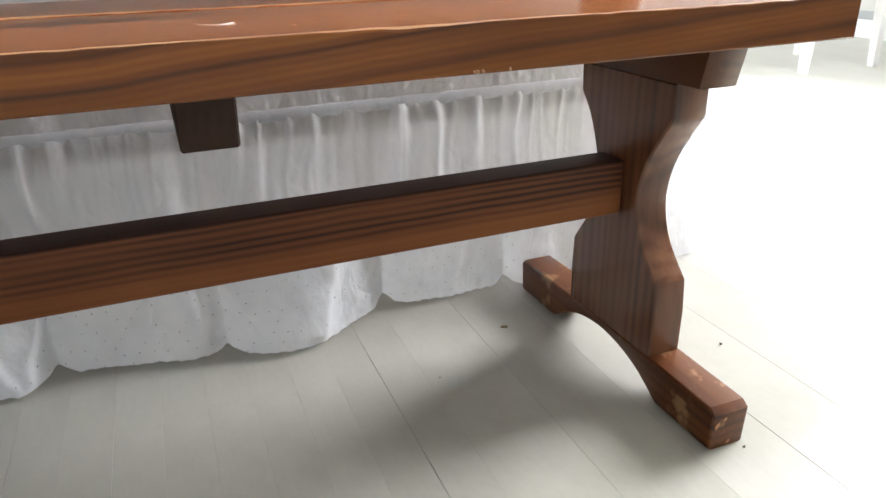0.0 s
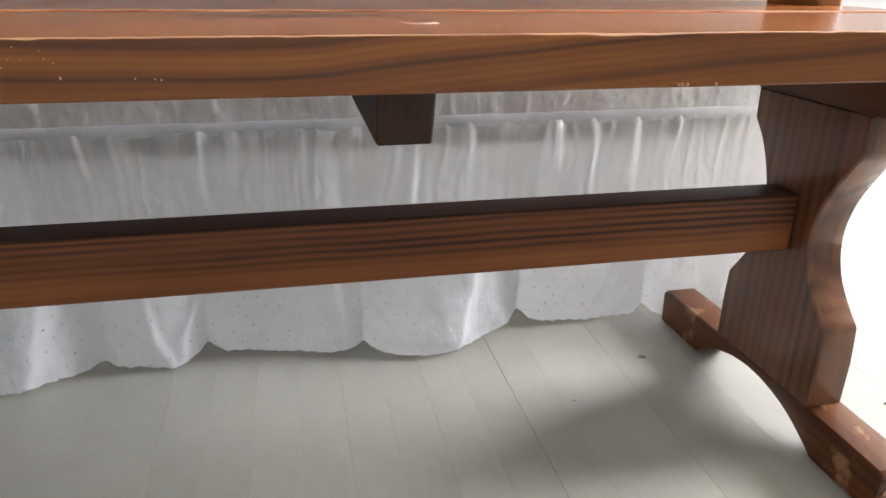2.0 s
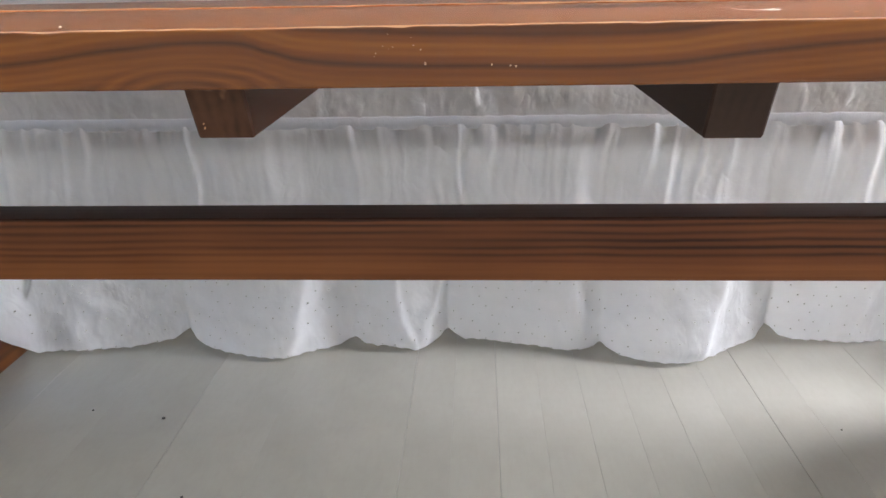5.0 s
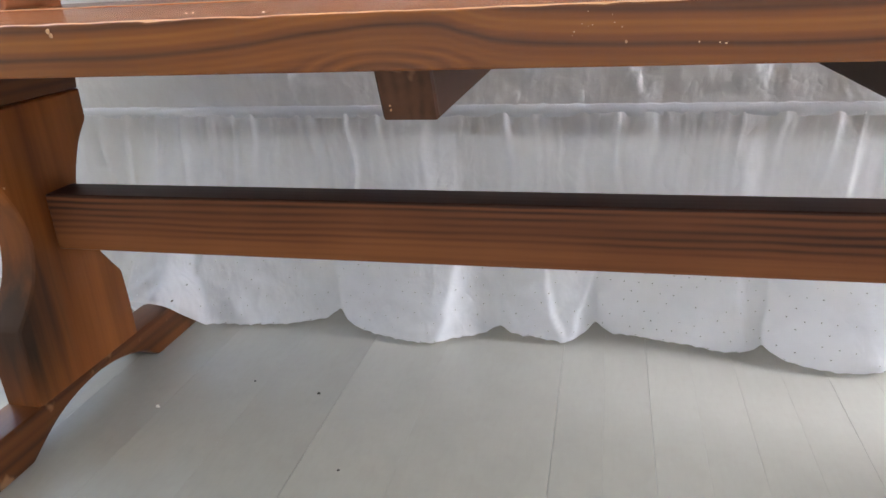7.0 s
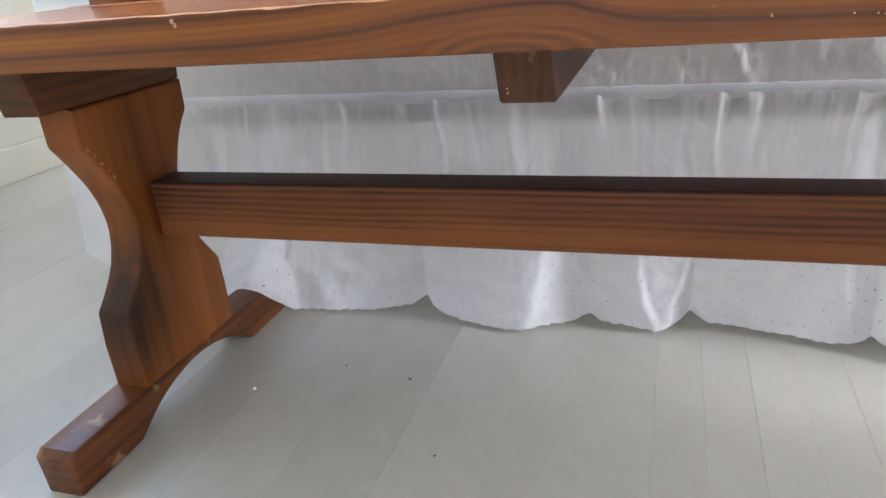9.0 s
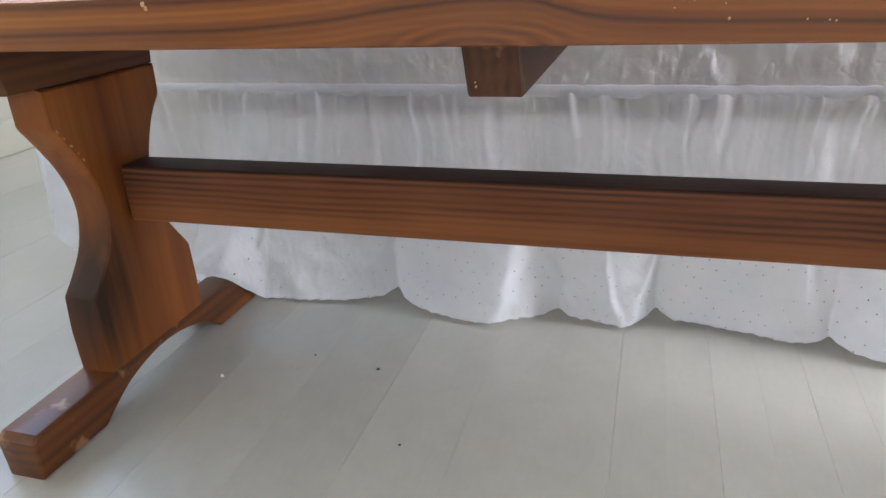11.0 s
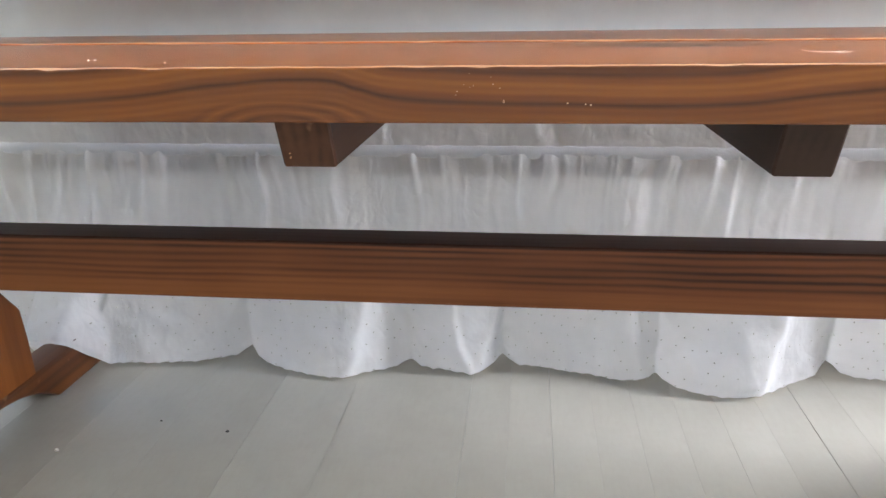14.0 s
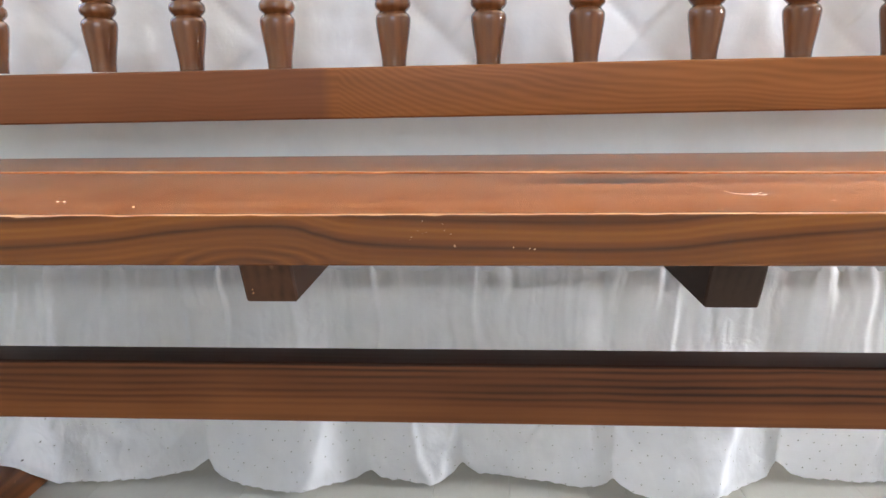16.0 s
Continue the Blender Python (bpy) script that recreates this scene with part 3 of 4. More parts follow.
def plank_bm(x0, x1, y0, y1, z0, z1, wear, seed, n=260, slant=-0.06):
    """A seat plank with a softly rounded, unevenly worn front top edge; its bare arris has its own material slot."""
    bm = bmesh.new()
    rings = []
    for i in range(n + 1):
        x = x0 + (x1 - x0) * i / n
        e = wear * (0.55 * ns(x * 5.0, seed) + 0.35 * ns(x * 17.0, seed + 4) + 0.25 * ns(x * 55.0, seed + 9))
        chip = wear * 1.1 * max(0.0, ns(x * 38.0, seed + 21) - 0.42)
        r = 0.0014 + 0.25 * abs(e) + 0.0030 * max(0.0, ns(x * 8.0, seed + 60)) + 0.0012 * max(0.0, ns(x * 31.0, seed + 61))
        zt = z1 - abs(e) * 0.5
        lead = y0 > 0.1
        yf = y0 + e * 0.45 + (slant * (x - 0.2) if lead else 0.0)
        yb = y1 + (0.0 if lead else slant * (x - 0.2))
        low = 0.0008 + 0.3 * wear * max(0.0, ns(x * 30.0, seed + 33) - 0.3)
        ring = [
            (yf + 0.0008, z0 + low * 0.3), (yf, z0 + low + 0.0006), (yf, zt - r - chip), (yf + 0.3 * r, zt - 0.45 * r - chip),
            (yf + r + chip, zt), (yf + 0.028, z1), (yb - 0.003, z1), (yb, z1 - 0.003), (yb, z0 + 0.002), (yb - 0.002, z0), (yf + 0.003, z0),
        ]
        rings.append([bm.verts.new((x, yy, zz)) for yy, zz in ring])
    k = len(rings[0])
    for i, (a, b) in enumerate(zip(rings, rings[1:])):
        for j in range(k):
            f = bm.faces.new((a[j], b[j], b[(j + 1) % k], a[(j + 1) % k]))
            x = a[0].co.x
            if j == 3:
                f.material_index = 1 if ns(x * 13.0, seed + 50) > -0.5 else 2
            if j in (4, 5, 6):
                f.material_index = 2
    bm.faces.new(list(reversed(rings[0])))
    bm.faces.new(rings[-1])
    bmesh.ops.recalc_face_normals(bm, faces=bm.faces)
    return bm


SX0, SX1 = -0.680, CX + 0.657
seat = part("seat", plank_bm(SX0, SX1, 0.0, 0.2030, SEAT_LOW, SEAT_TOP, 0.0034, 2.0), [M_SEAT, M_BARE, M_SEAT_TOP], bench, "thick varnished pine plank, its edge worn bare", 12)
part("rear_plank", plank_bm(SX0, SX1, 0.2068, 0.392, SEAT_LOW, SEAT_TOP + 0.0012, 0.0026, 11.0, 160), [M_SEAT_REAR, M_BARE, M_SEAT_REAR], seat, "second varnished pine plank behind a gap", 12)

FRONT = [(0.128, 0.045), (0.127, 0.100), (0.130, 0.136)]
FRONT += smooth_line([(0.131, 0.139), (0.148, 0.157), (0.165, 0.181), (0.174, 0.212), (0.172, 0.240), (0.162, 0.268), (0.145, 0.296), (0.131, 0.316)], 3)
FRONT += [(0.130, 0.320), (0.130, 0.3540)]
BACK = [(0.296, 0.3540), (0.295, 0.322)]
BACK += smooth_line([(0.293, 0.318), (0.276, 0.297), (0.260, 0.262), (0.252, 0.222), (0.260, 0.188), (0.276, 0.162), (0.292, 0.140)], 3)
BACK += [(0.295, 0.135), (0.297, 0.100), (0.297, 0.045)]
FOOT = [(0.022, 0.0), (0.105, 0.0)]
FOOT += smooth_line([(0.110, 0.001), (0.126, 0.011), (0.152, 0.025), (0.186, 0.035), (0.225, 0.039), (0.266, 0.034), (0.304, 0.020), (0.332, 0.001)], 3)
FOOT += [(0.337, 0.0), (0.425, 0.0), (0.427, 0.043), (0.420, 0.049), (0.300, 0.051), (0.130, 0.051), (0.028, 0.049), (0.020, 0.043)]
CAP = [(0.094, 0.3545), (0.290, 0.3545), (0.298, 0.4035), (0.082, 0.4035)]

for side in (-1, 1):
    a, b = sorted((CX + side * IN, CX + side * OUT))
    dy, df = (-0.006, -0.013) if side < 0 else (0.0, 0.0)
    panel = part("end_panel", plate_bm([(y + dy, z) for y, z in FRONT + BACK], a, b, 0.005), M_UPRIGHT_DARK if side < 0 else M_UPRIGHT, bench, "vase-shaped pine end panel with routed edges", 30)
    foot = part("foot", plate_bm([(y + df, z) for y, z in FOOT], a - 0.002, b + 0.002, 0.005), M_FOOT, bench, "scuffed arched trestle foot", 30)
    part("cap_block", plate_bm(CAP, a - 0.005, b - 0.003, 0.0025, 2), M_CAP, bench, "dark bearer under the seat", 30)
    if side < 0:
        left_panel = panel
    else:
        right_foot = foot

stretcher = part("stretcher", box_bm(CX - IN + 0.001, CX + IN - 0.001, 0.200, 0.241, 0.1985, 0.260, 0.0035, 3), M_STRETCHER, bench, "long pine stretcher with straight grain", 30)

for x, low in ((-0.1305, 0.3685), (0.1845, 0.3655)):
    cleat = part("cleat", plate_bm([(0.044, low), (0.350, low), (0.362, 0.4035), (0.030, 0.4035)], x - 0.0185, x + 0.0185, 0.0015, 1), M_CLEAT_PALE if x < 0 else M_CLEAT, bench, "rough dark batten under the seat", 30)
    if x < 0:
        pale_cleat = cleat


def bare_spot(ob, x, y, z, r, facing, seed):
    """A shallow chip where the stain is worn off, on a face that looks along x or along -y."""
    bm = chip_bm(0, 0, 0, r, 0.0005, seed, 7, 1.5, 0.9)
    turn = Matrix.Rotation(radians(90), 4, "Y") if facing == "x" else Matrix.Rotation(radians(90), 4, "X")
    bmesh.ops.transform(bm, verts=bm.verts, matrix=Matrix.Translation((x, y, z)) @ turn)
    part("bare_spot", bm, M_BARE, ob)


for i, (y, z, r) in enumerate(((0.132, 0.3135, 0.0017), (0.138, 0.306, 0.0014), (0.1445, 0.297, 0.0016), (0.151, 0.2875, 0.0012), (0.1555, 0.280, 0.0014))):
    bare_spot(left_panel, CX - IN + 0.0002, y, z, r, "x", 300 + i)
for i, (z, r) in enumerate(((0.3755, 0.0008), (0.3785, 0.0005))):
    bare_spot(pale_cleat, -0.1425, 0.0410 - (z - 0.3755) * 0.4 - 0.0004, z, r, "y", 320 + i)
for i, (y, z, r) in enumerate(((0.0205, 0.030, 0.0028), (0.0205, 0.036, 0.0018), (0.0210, 0.006, 0.0022))):
    bare_spot(right_foot, CX + IN + 0.004 + 0.009 * i, y - 0.0006, z, r, "y", 330 + i)

# the back: end posts, lower rail, turned spindles, top rail
for side in (-1, 1):
    a, b = (-0.655, -0.622) if side < 0 else (CX + 0.624, CX + 0.656)
    part("back_post", plate_bm([(0.262, SEAT_TOP - 0.001), (0.352, SEAT_TOP - 0.001), (0.385, 0.93), (0.325, 0.93)], a, b, 0.009, 4), M_RAIL, bench, "upright back post", 30)
RAIL_Y = 0.315
rail_bm = box_bm(CX - 0.623, CX + 0.623, RAIL_Y - 0.017, RAIL_Y + 0.017, 0.4855, 0.5365, 0.004, 3)
bmesh.ops.rotate(rail_bm, verts=rail_bm.verts, cent=(CX, RAIL_Y, 0.51), matrix=Matrix.Rotation(radians(-0.35), 3, "Y"))
part("lower_rail", rail_bm, M_RAIL, bench, "orange-brown lower back rail", 30)
part("top_rail", box_bm(CX - 0.623, CX + 0.623, RAIL_Y + 0.012, RAIL_Y + 0.046, 0.850, 0.925, 0.006, 3), M_RAIL, bench, "", 30)
SPINDLE = smooth_line([(0.0122, 0.535), (0.0128, 0.545), (0.0155, 0.563), (0.0176, 0.579), (0.0170, 0.585), (0.0135, 0.589)], 3)
SPINDLE += smooth_line([(0.0138, 0.5895), (0.0172, 0.593), (0.0180, 0.597), (0.0168, 0.601), (0.0140, 0.6035)], 3)
SPINDLE += smooth_line([(0.0150, 0.605), (0.0170, 0.620), (0.0150, 0.660), (0.0120, 0.700), (0.0150, 0.750), (0.0172, 0.790), (0.0125, 0.852)], 3)
first = None
for x in (-0.497, -0.379, -0.285, -0.192, -0.074, 0.022, 0.119, 0.235, 0.326, 0.418, 0.534):
    if first is None:
        first = part("spindle", lathe_bm(SPINDLE, x, RAIL_Y), M_SPINDLE, bench, "turned glossy spindle", 40)
        first_x = x
    else:
        s = first.copy()
        scene.collection.objects.link(s)
        s.location = (x - first_x, 0, 0)

# ---- the bed behind ----
BX0, BX1, BY0, BY1 = -0.945, 0.955, 0.455, 1.38
bed = thing("daybed", ((BX0 + BX1) / 2, (BY0 + BY1) / 2, 0), "bed with a smooth white sheet on its mattress", "bed")
part("base", box_bm(BX0 + 0.01, BX1 - 0.01, BY0 + 0.0035, BY1, 0.262, 0.338, 0.004), M_BEDBASE, bed, "plain wooden bed base")
part("mattress", box_bm(BX0, BX1, BY0, BY1, 0.340, 0.640, 0.035, 5), M_SHEET, bed, "mattress in a smooth pale sheet", 50)
for x in (BX0 + 0.08, BX1 - 0.08):
    for y in (BY0 + 0.12, BY1 - 0.08):
        part("leg", box_bm(x - 0.03, x + 0.03, y - 0.03, y + 0.03, 0, 0.262, 0.003), M_BEDBASE, bed)

# bed skirt: notches where the hem folds back, and how far the cloth swells out after each
NOTCH = [(-0.96, 0.444, 0.015, 1.0), (-0.87, 0.442, 0.030, 1.0), (-0.70, 0.430, 0.040, 1.0), (-0.365, 0.447, 0.053, 1.0), (-0.137, 0.442, 0.030, 1.1),
         (-0.013, 0.447, 0.015, 2.4), (0.187, 0.425, 0.053, 0.85), (0.410, 0.468, 0.019, 0.7), (0.595, 0.446, 0.020, 0.8), (0.72, 0.442, 0.022, 1.0), (0.83, 0.440, 0.026, 1.0), (0.965, 0.436, 0.0, 1.0)]


def hem_y(x, power=0.8):
    for (xa, ya, d, p), (xb, yb, _, _) in zip(NOTCH, NOTCH[1:]):
        if xa <= x <= xb:
            u = (x - xa) / (xb - xa)
            return ya + (yb - ya) * u - d * abs(math.sin(math.pi * u ** p)) ** power
    return NOTCH[-1][1]


def ridge(a, b, c):
    """Narrow crests with broad hollows between them."""
    return (1.0 - 2.2 * abs(ns(a, b, c))) ** 3


def loop(a, b, c):
    """Rounded folds with tight valleys between them."""
    return 0.6 - 2.0 * abs(abs(ns(a, b, c)) - 0.22)


def crest(a, b, c):
    """Thin creases on an otherwise flat cloth."""
    return max(0.0, 1.0 - 4.5 * abs(ns(a, b, c))) ** 1.5


def fold(s, z, k=1.0):
    """Vertical gathers: tight under the seam, wider and crumpled lower down."""
    d = (0.29 - z) / 0.29
    wander = 0.55 * ns(s * 6.0, z * 8.0, 21.0) + 0.25 * ns(s * 19.0, z * 16.0, 23.0)
    here = max(0.7, min(1.0, 0.5 + 2.0 * ns(s * 5.0, 3.0, 31.0)))
    there = max(0.30, min(1.0, 0.45 + 2.2 * ns(s * 4.0, 8.0, 37.0)))
    tight = here * 0.0075 * loop(s * 24.0 + 0.9 * wander, 1.2 * z, 3.0) * math.exp(-3.2 * d)
    tight += (0.0042 * ns(s * 62.0 + 1.2 * wander, 4.0 * z, 5.0) + 0.0030 * crest(s * 41.0 + wander, 2.0 * z, 15.0)) * math.exp(-4.5 * d)
    mid = there * 0.0055 * crest(s * 19.0 + 0.5 * wander, 1.2 * z, 7.0) * math.exp(-((d - 0.18) / 0.30) ** 2)
    mid += there * 0.0050 * crest(s * 9.0 + 0.8 * wander, 2.5 * z, 27.0) * math.exp(-((d - 0.40) / 0.28) ** 2)
    tight *= min(1.0, 0.3 + (0.2935 - z) / 0.014)
    broad = 0.0060 * ns(s * 14.0, 1.5 * z, 9.0) * math.sin(math.pi * min(1.0, d))
    low = d * d
    crumple = low * (0.0085 * (abs(ns(s * 16.0 + z * 11.0, z * 18.0, 1.0)) - 0.2) + 0.0050 * abs(ns(s * 36.0 - z * 26.0, z * 34.0, 4.0)))
    return (-tight - mid + broad + crumple) * k


# puckers in the lower cloth: foot x, z, head x, z, spread, height, the side that falls steeply (1: towards +x)
PUCKERS = [(-0.212, 0.0, -0.186, 0.13, 0.024, 0.016, 1), (-0.052, 0.0, -0.080, 0.080, 0.013, 0.010, 1), (-0.046, 0.0, -0.022, 0.075, 0.013, 0.012, 1),
           (0.300, 0.0, 0.345, 0.14, 0.036, 0.022, 1), (0.045, 0.02, 0.10, 0.10, 0.022, 0.004, 1), (-0.600, 0.0, -0.545, 0.10, 0.018, 0.013, -1), (-0.64, 0.01, -0.60, 0.06, 0.012, 0.008, -1),
           (0.165, 0.02, 0.15, 0.10, 0.020, 0.006, 1), (-0.45, 0.0, -0.36, 0.10, 0.024, 0.006, -1), (0.50, 0.0, 0.53, 0.09, 0.022, 0.007, 1), (-0.12, 0.02, -0.16, 0.10, 0.014, 0.006, 1), (0.235, 0.02, 0.19, 0.09, 0.020, 0.006, -1)]


def crease_at(x, z):
    out = 0.0
    for xa, za, xb, zb, w, h, steep in PUCKERS:
        t = (z - za) / (zb - za)
        if -0.3 < t < 1.4 and abs(x - xa) < 0.16:
            tc = max(0.0, min(1.0, t))
            wc = w * (1.0 - 0.5 * tc)
            d = (x - (xa + (xb - xa) * tc) - 0.006 * ns(z * 40.0, xa * 9.0)) / wc * steep
            d = d / 0.45 if d > 0 else d / 1.6
            out -= h * (1.0 - 0.35 * tc) * math.exp(-abs(d) ** 1.6) * (1.0 if t < 1 else max(0.0, (1.4 - t) / 0.4)) * min(1.0, 0.3 + z / 0.03)
    return out


def skirt_rows(z_lo, z_hi, n_z, y_top):
    cols = []
    for i in range(70):
        y = BY1 - (BY1 - y_top) * i / 70
        cols.append(("l", y))
    nx = 760
    for i in range(nx + 1):
        cols.append(("f", BX0 + (BX1 - BX0) * i / nx))
    for i in range(1, 71):
        cols.append(("r", y_top + (BY1 - y_top) * i / 70))
    rows = []
    for j in range(n_z + 1):
        row = []
        s = 0.0
        v = j / n_z
        for k, c in cols:
            s += 0.013 if k != "f" else (BX1 - BX0) / nx
            lift = 0.0016 * abs(math.sin(s * 190.0)) if j == 0 else 0.0
            z = z_lo + (z_hi - z_lo) * v + lift
            if k == "f":
                z += 0.055 * (1 - v) * max(0.0, min(1.0, (-0.80 - c) / 0.14)) ** 1.5
            elif k == "l":
                z += 0.055 * (1 - v)
            d = 1.0 - v
            w = d ** 1.35
            if k == "f":
                pinch = 0.0
                for xn, _, _, _ in NOTCH:
                    pinch = max(pinch, math.exp(-((c - xn) / 0.012) ** 2) * (0.45 if xn in (0.187, -0.137) else 1.0))
                y = y_top + (hem_y(c, 0.8 + 1.6 * v) - y_top) * w + fold(s, z) + crease_at(c, z)
                z += 0.012 * pinch * d ** 3
                if z > 0.25:
                    y = min(y, 0.4572)
                # the cloth lies over the rear end of the trestle foot
                over = max(0.0, min(1.0, (c + 0.662) / 0.022)) * max(0.0, min(1.0, (-0.552 - c) / 0.034))
                over = over * over * (3 - 2 * over)
                y -= 0.055 * over * d ** 2.2
                z += 0.056 * over * d ** 2
                p = (c, y, z)
            else:
                out = -1 if k == "l" else 1
                x = (BX0 if k == "l" else BX1) + out * (0.012 * w * (1 + math.sin(c * 21.0)) + fold(s, z, 1.2))
                p = (x, c, z)
            row.append((p, (s, z)))
        rows.append(row)
    return rows


dust_ruffle = thing("bed_skirt", ((BX0 + BX1) / 2, 0.44, 0), "white eyelet cotton bed skirt with scalloped hem", "bed skirt")
part("skirt_panel", grid_bm(skirt_rows(0.004, 0.2935, 52, 0.446)), M_SKIRT, dust_ruffle, "thin gathered cotton, eyelets near the hem", 180)


def frill_rows():
    rows = []
    nx = 700
    for j in range(9):
        v = j / 8
        row = []
        for i in range(nx + 1):
            x = BX0 + (BX1 - BX0) * i / nx
            a = 0.35 + v
            y = 0.4450 - 0.0040 * a * (0.6 * ridge(x * 30.0, v * 1.8, 13.0) + 0.5 * ns(x * 26.0, v * 2.8, 17.0)) + 0.0050 * a * abs(ns(x * 34.0 + 3 * v, v * 3.5, 19.0))
            row.append(((x, y, 0.2945 + 0.060 * v + 0.003 * v * ns(x * 24.0, 5.0)), (x, v)))
        rows.append(row)
    return rows


part("frill", grid_bm(frill_rows()), M_FRILL, dust_ruffle, "crumpled gathered header frill", 180)


def tape_rows():
    rows = []
    for z, y in ((0.2878, 0.4452), (0.2886, 0.4440), (0.2955, 0.4436), (0.3022, 0.4434), (0.3032, 0.4446)):
        rows.append([((BX0 + (BX1 - BX0) * i / 400, y - 0.0008 * ns(i * 0.42, 2.0), z + 0.0012 * ns(i * 0.35, 8.0)), (i, 0)) for i in range(401)])
    return rows


part("seam_band", grid_bm(tape_rows()), M_TAPE, dust_ruffle, "flat stitched casing band", 180)

# quilt: hangs over the near side of the mattress and lies on its top
def quilt_rows():
    path = [(0.436, 0.500 + 0.160 * i / 32) for i in range(33)]
    path += [(0.436 + 0.030 * (1 - math.cos(a)), 0.660 + 0.030 * math.sin(a)) for a in (math.pi / 2 * i / 8 for i in range(1, 9))]
    path += [(0.466 + 0.90 * i / 60, 0.690) for i in range(1, 61)]
    rows, run = [], 0.0
    for j, (y, z) in enumerate(path):
        if j:
            run += math.dist(path[j - 1], (y, z))
        ya, za = path[max(j - 1, 0)]
        yb, zb = path[min(j + 1, len(path) - 1)]
        ln = math.hypot(yb - ya, zb - za)
        ny, nz = -(zb - za) / ln, (yb - ya) / ln
        row = []
        for i in range(421):
            x = BX0 - 0.02 + (BX1 - BX0 + 0.04) * i / 420
            p, q = (x - 0.20 + run - 0.07) / 0.225, (x - 0.20 - run + 0.07) / 0.225
            puff = (abs(math.sin(math.pi * p)) * abs(math.sin(math.pi * q))) ** 0.28
            d = 0.012 * puff + 0.006 * ns(x * 9.0, run * 9.0, 2.0) + 0.002 * ns(x * 40, run * 40, 5.0) - 0.008
            row.append(((x, y + ny * d, z + nz * d), (x, run)))
        rows.append(row)
    return rows


quilt = part("quilt", grid_bm(quilt_rows()), M_QUILT, None, "", 180)
binding = [[((BX0 - 0.02 + (BX1 - BX0 + 0.04) * i / 200, yy + 0.003 * ns(i * 0.4, 1.0), zz), (i, 0)) for i in range(201)] for yy, zz in ((0.441, 0.497), (0.433, 0.498), (0.433, 0.508), (0.440, 0.510))]
part("binding", grid_bm(binding), M_TAPE, quilt, "sewn edge binding", 180)
tagged(quilt, "white diamond-stitched cotton quilt spread on the bed", "quilt")

# ---- far side of the room: a white chair ----
chair = thing("white_chair", (2.55, 1.72, 0), "white painted chair with a dark red seat pad", "chair")


def leg_bm(x, y, lean_x, lean_y, top):
    bm = bmesh.new()
    rings = []
    for r, z, t in ((0.013, 0.0, 1.0), (0.017, 0.12, 0.75), (0.021, top, 0.0)):
        rings.append([bm.verts.new((x + lean_x * t + sx * r, y + lean_y * t + sy * r, z)) for sx, sy in ((-1, -1), (1, -1), (1, 1), (-1, 1))])
    for r0, r1 in zip(rings, rings[1:]):
        for i in range(4):
            bm.faces.new((r0[i], r0[(i + 1) % 4], r1[(i + 1) % 4], r1[i]))
    bm.faces.new(list(reversed(rings[0])))
    bm.faces.new(rings[-1])
    return bm


for sx, sy in ((-1, -1), (1, -1), (-1, 1), (1, 1)):
    part("leg", leg_bm(2.55 + sx * 0.17, 1.72 + sy * 0.17, sx * 0.008, sy * 0.008, 0.43), M_WHITE, chair)
part("seat", box_bm(2.35, 2.75, 1.52, 1.92, 0.431, 0.452, 0.008), M_WHITE, chair)
part("seat_pad", box_bm(2.365, 2.735, 1.535, 1.905, 0.453, 0.490, 0.015, 3), M_RED, chair, "dark red seat pad")
part("backrest", box_bm(2.73, 2.75, 1.53, 1.91, 0.453, 0.90, 0.008), M_WHITE, chair)


# ---- litter on the floor, flecks on the wood ----
def litter(name, x, y, r, h, mat, label, category, seed, stretch=1.0, turn=0.0):
    ob = part(name, chip_bm(x, y, 0.0006, r * 0.75, h * 0.8, seed, 9, stretch, turn), mat)
    tagged(ob, label, category, "litter on the floor")


litter("dry_leaf", 0.54, 0.331, 0.0035, 0.003, M_LEAF, "small curled brown leaf scrap on the floorboards", "leaf", 1, 2.4, -0.5)
litter("crumb", -0.505, 0.208, 0.0028, 0.0025, M_CRUMB, "tiny pale crumb lying on the floorboards", "crumb", 2, 1.3)
litter("grit", -0.326, 0.261, 0.0024, 0.002, M_GRIT, "tiny dark grit lying on the floorboards", "grit", 3, 1.3)
litter("grit", -0.415, 0.275, 0.0020, 0.0015, M_GRIT, "tiny dark grit lying on the floorboards", "grit", 4)
litter("grit", -0.255, 0.135, 0.0020, 0.0015, M_GRIT, "tiny dark grit lying on the floorboards", "grit", 5)
litter("grit", 0.773, 0.178, 0.0028, 0.002, M_GRIT, "tiny dark grit lying on the floorboards", "grit", 6)
litter("grit", 0.415, 0.255, 0.0016, 0.001, M_GRIT, "tiny dark grit lying on the floorboards", "grit", 7)
litter("grit", 0.655, 0.012, 0.0022, 0.001, M_GRIT, "tiny dark grit lying on the floorboards", "grit", 8, 2.0, 0.6)

rnd = random.Random(5)


def fleck(x, z, r, seed):
    bm = chip_bm(0, 0, 0, r, 0.0005, seed, 7)
    bmesh.ops.transform(bm, verts=bm.verts, matrix=Matrix.Translation((x, 0.0, z)) @ Matrix.Rotation(radians(90), 4, "X"))
    part("paint_fleck", bm, M_BARE, seat)


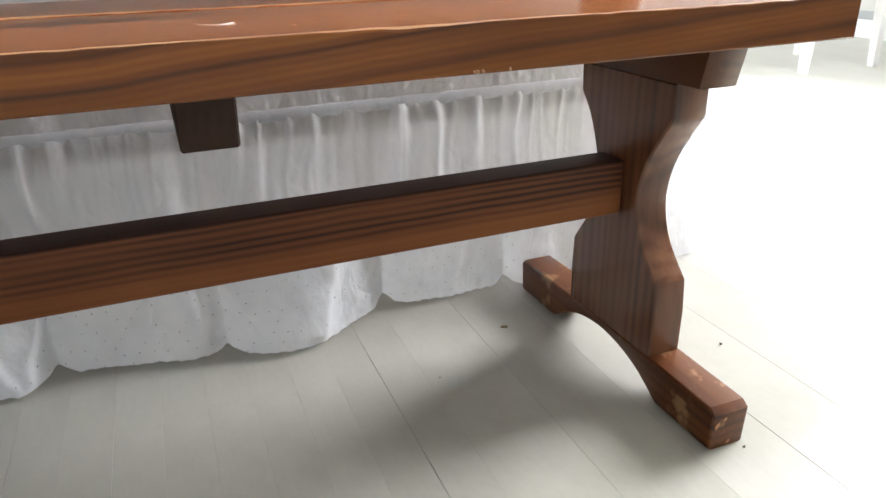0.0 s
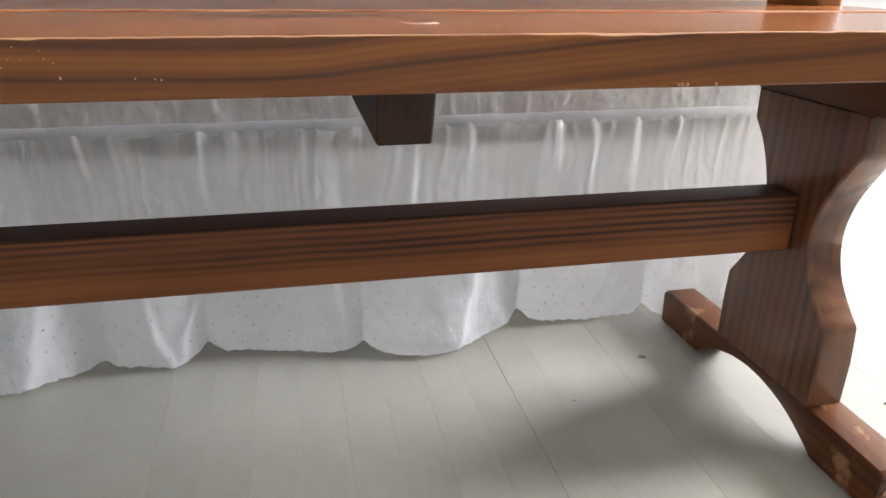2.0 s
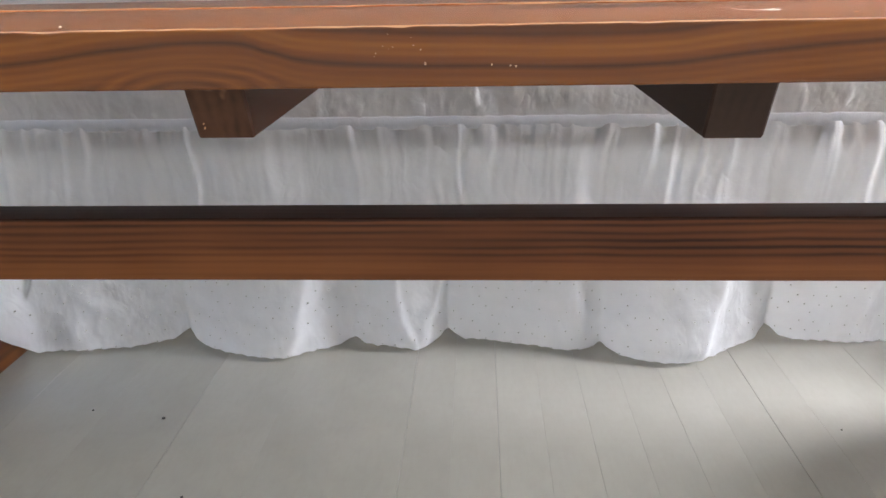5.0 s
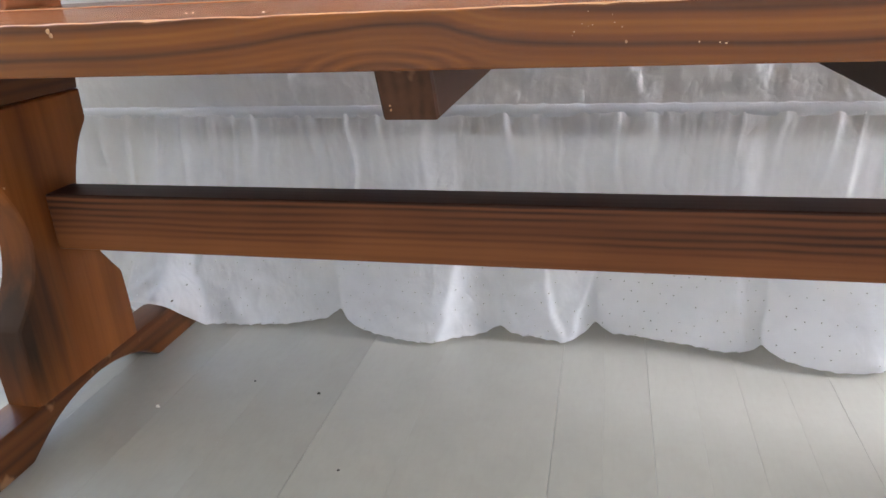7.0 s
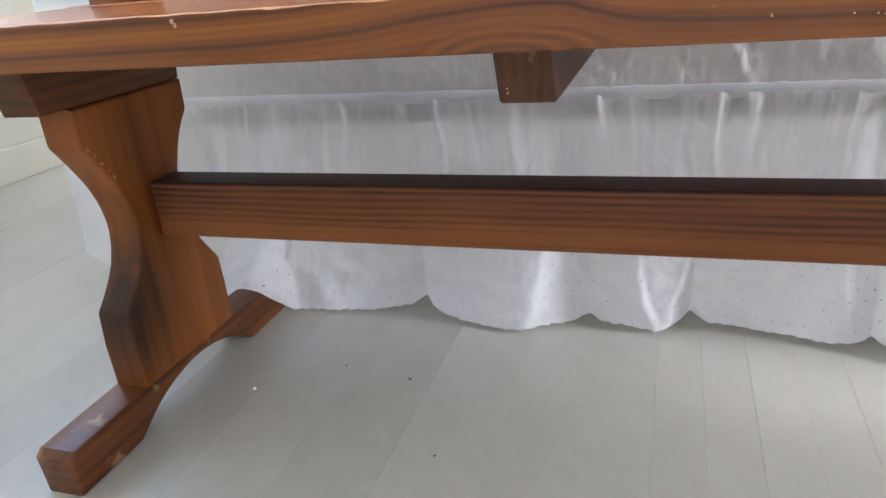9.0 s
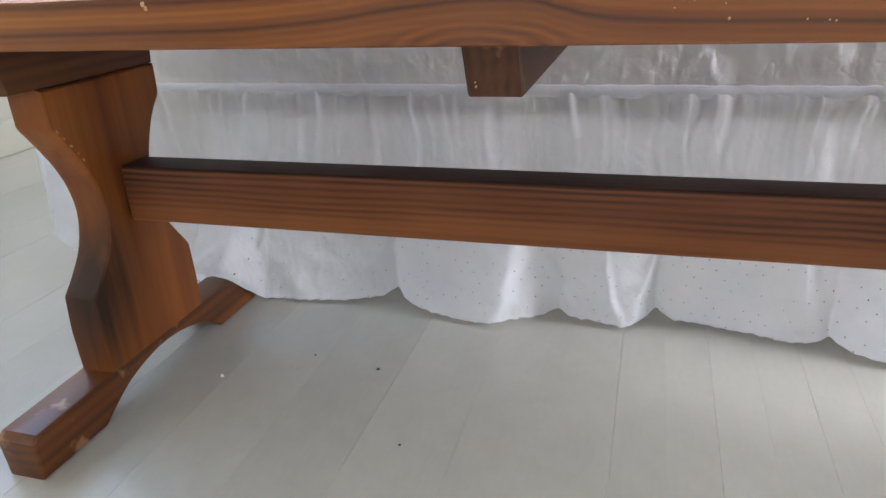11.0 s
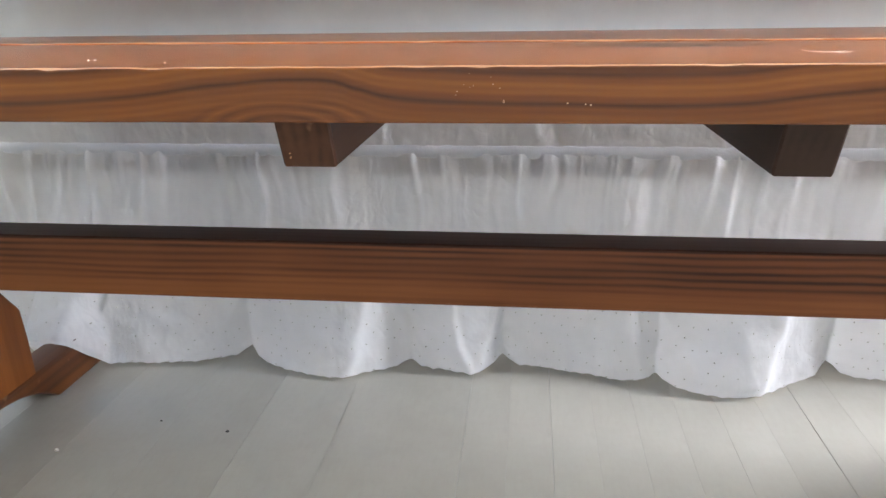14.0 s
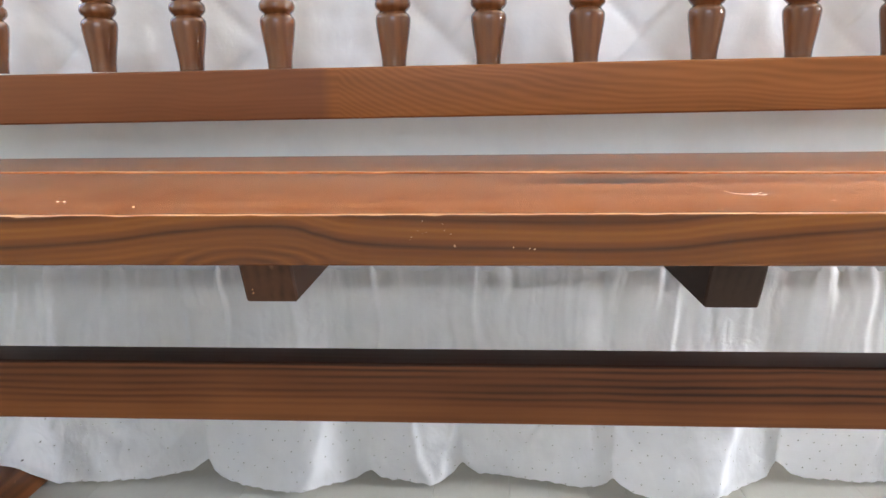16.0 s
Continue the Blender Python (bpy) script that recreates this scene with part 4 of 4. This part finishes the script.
fleck(0.000, 0.418, 0.0009, 3)
for x, r in ((0.348, 0.0012), (0.3505, 0.0018), (0.354, 0.0015), (0.3735, 0.0014)):
    fleck(x, 0.4068, r, int(x * 997) + 900)
for i in range(9):
    fleck(-0.016 + rnd.gauss(0, 0.009), 0.4270 + rnd.gauss(0, 0.003), rnd.uniform(0.00022, 0.00042), 10 + i)
for x, z in ((0.046, 0.4163), (0.036, 0.4168), (0.049, 0.4160), (-0.347, 0.4335), (-0.3455, 0.4310)):
    fleck(x, z, 0.0006 if x > 0 else 0.0018, int(x * 1000) + 700)


def scratch(points, z):
    bm = bmesh.new()
    pts = smooth_line(points, 5)
    prev = None
    for i, (x, y) in enumerate(pts):
        w = 0.0001 + 0.0005 * abs(ns(i * 0.7, 3.0))
        a, b = bm.verts.new((x, y - w, z)), bm.verts.new((x, y + w, z + 0.0002))
        if prev:
            bm.faces.new((prev[0], a, b, prev[1]))
        prev = (a, b)
    part("scratch", bm, M_CRUMB, seat, "pale scratch in the varnish")


scratch([(0.190, 0.092), (0.1925, 0.079), (0.199, 0.074), (0.207, 0.076), (0.214, 0.084)], SEAT_TOP + 0.0003)
scratch([(0.203, 0.0725), (0.208, 0.0705), (0.213, 0.0725)], SEAT_TOP + 0.0003)
for i in range(12):
    x, y = rnd.uniform(-0.5, 0.6), rnd.uniform(0.012, 0.18)
    bm = chip_bm(x, y, SEAT_TOP, rnd.uniform(0.0004, 0.0009), 0.0003, 40 + i, 7, rnd.uniform(1, 1.8))
    part("paint_fleck", bm, M_BARE, seat)
for x in (-0.216, -0.284, -0.279):
    part("paint_fleck", chip_bm(x, 0.030 if x > -0.25 else 0.055, SEAT_TOP, 0.0011, 0.0005, 77, 7), M_CRUMB, seat)

# ---- floorboards ----
OPEN_JOINTS = (-0.30, -0.05, 0.05, 0.35, 0.50, 0.70)
JOINTS = [X0 + 0.10 * i for i in range(14)] + [-0.30, -0.20, -0.05, 0.0, 0.05, 0.10, 0.15, 0.20, 0.25, 0.30, 0.35, 0.40, 0.50, 0.60, 0.70]
JOINTS += [0.80 + 0.10 * i for i in range(27)]
boards = {}


def board_mesh(width, gap_l, gap_r):
    key = (round(width, 3), gap_l, gap_r)
    if key not in boards:
        bm = box_bm(gap_l, width - gap_r, Y0, Y1, -0.021, 0.0, 0.0)
        top = [e for e in bm.edges if abs(e.verts[0].co.z) < 1e-5 and abs(e.verts[1].co.z) < 1e-5 and abs(e.verts[0].co.x - e.verts[1].co.x) < 1e-5]
        bmesh.ops.bevel(bm, geom=top, offset=0.00018, segments=1, affect="EDGES")
        me = bpy.data.meshes.new("floorboard")
        bm.to_mesh(me)
        bm.free()
        me.materials.append(M_FLOOR)
        boards[key] = me
    return boards[key]


drop = random.Random(9)


def gap(at):
    return 0.00014 if any(abs(at - w) < 0.01 for w in OPEN_JOINTS) else 0.00001


for xa, xb in zip(JOINTS, JOINTS[1:]):
    ob = new("floorboard", board_mesh(xb - xa, gap(xa), gap(xb)))
    ob.location = (xa, 0, -drop.uniform(0.0, 0.0004))
    ob.parent = room_floor
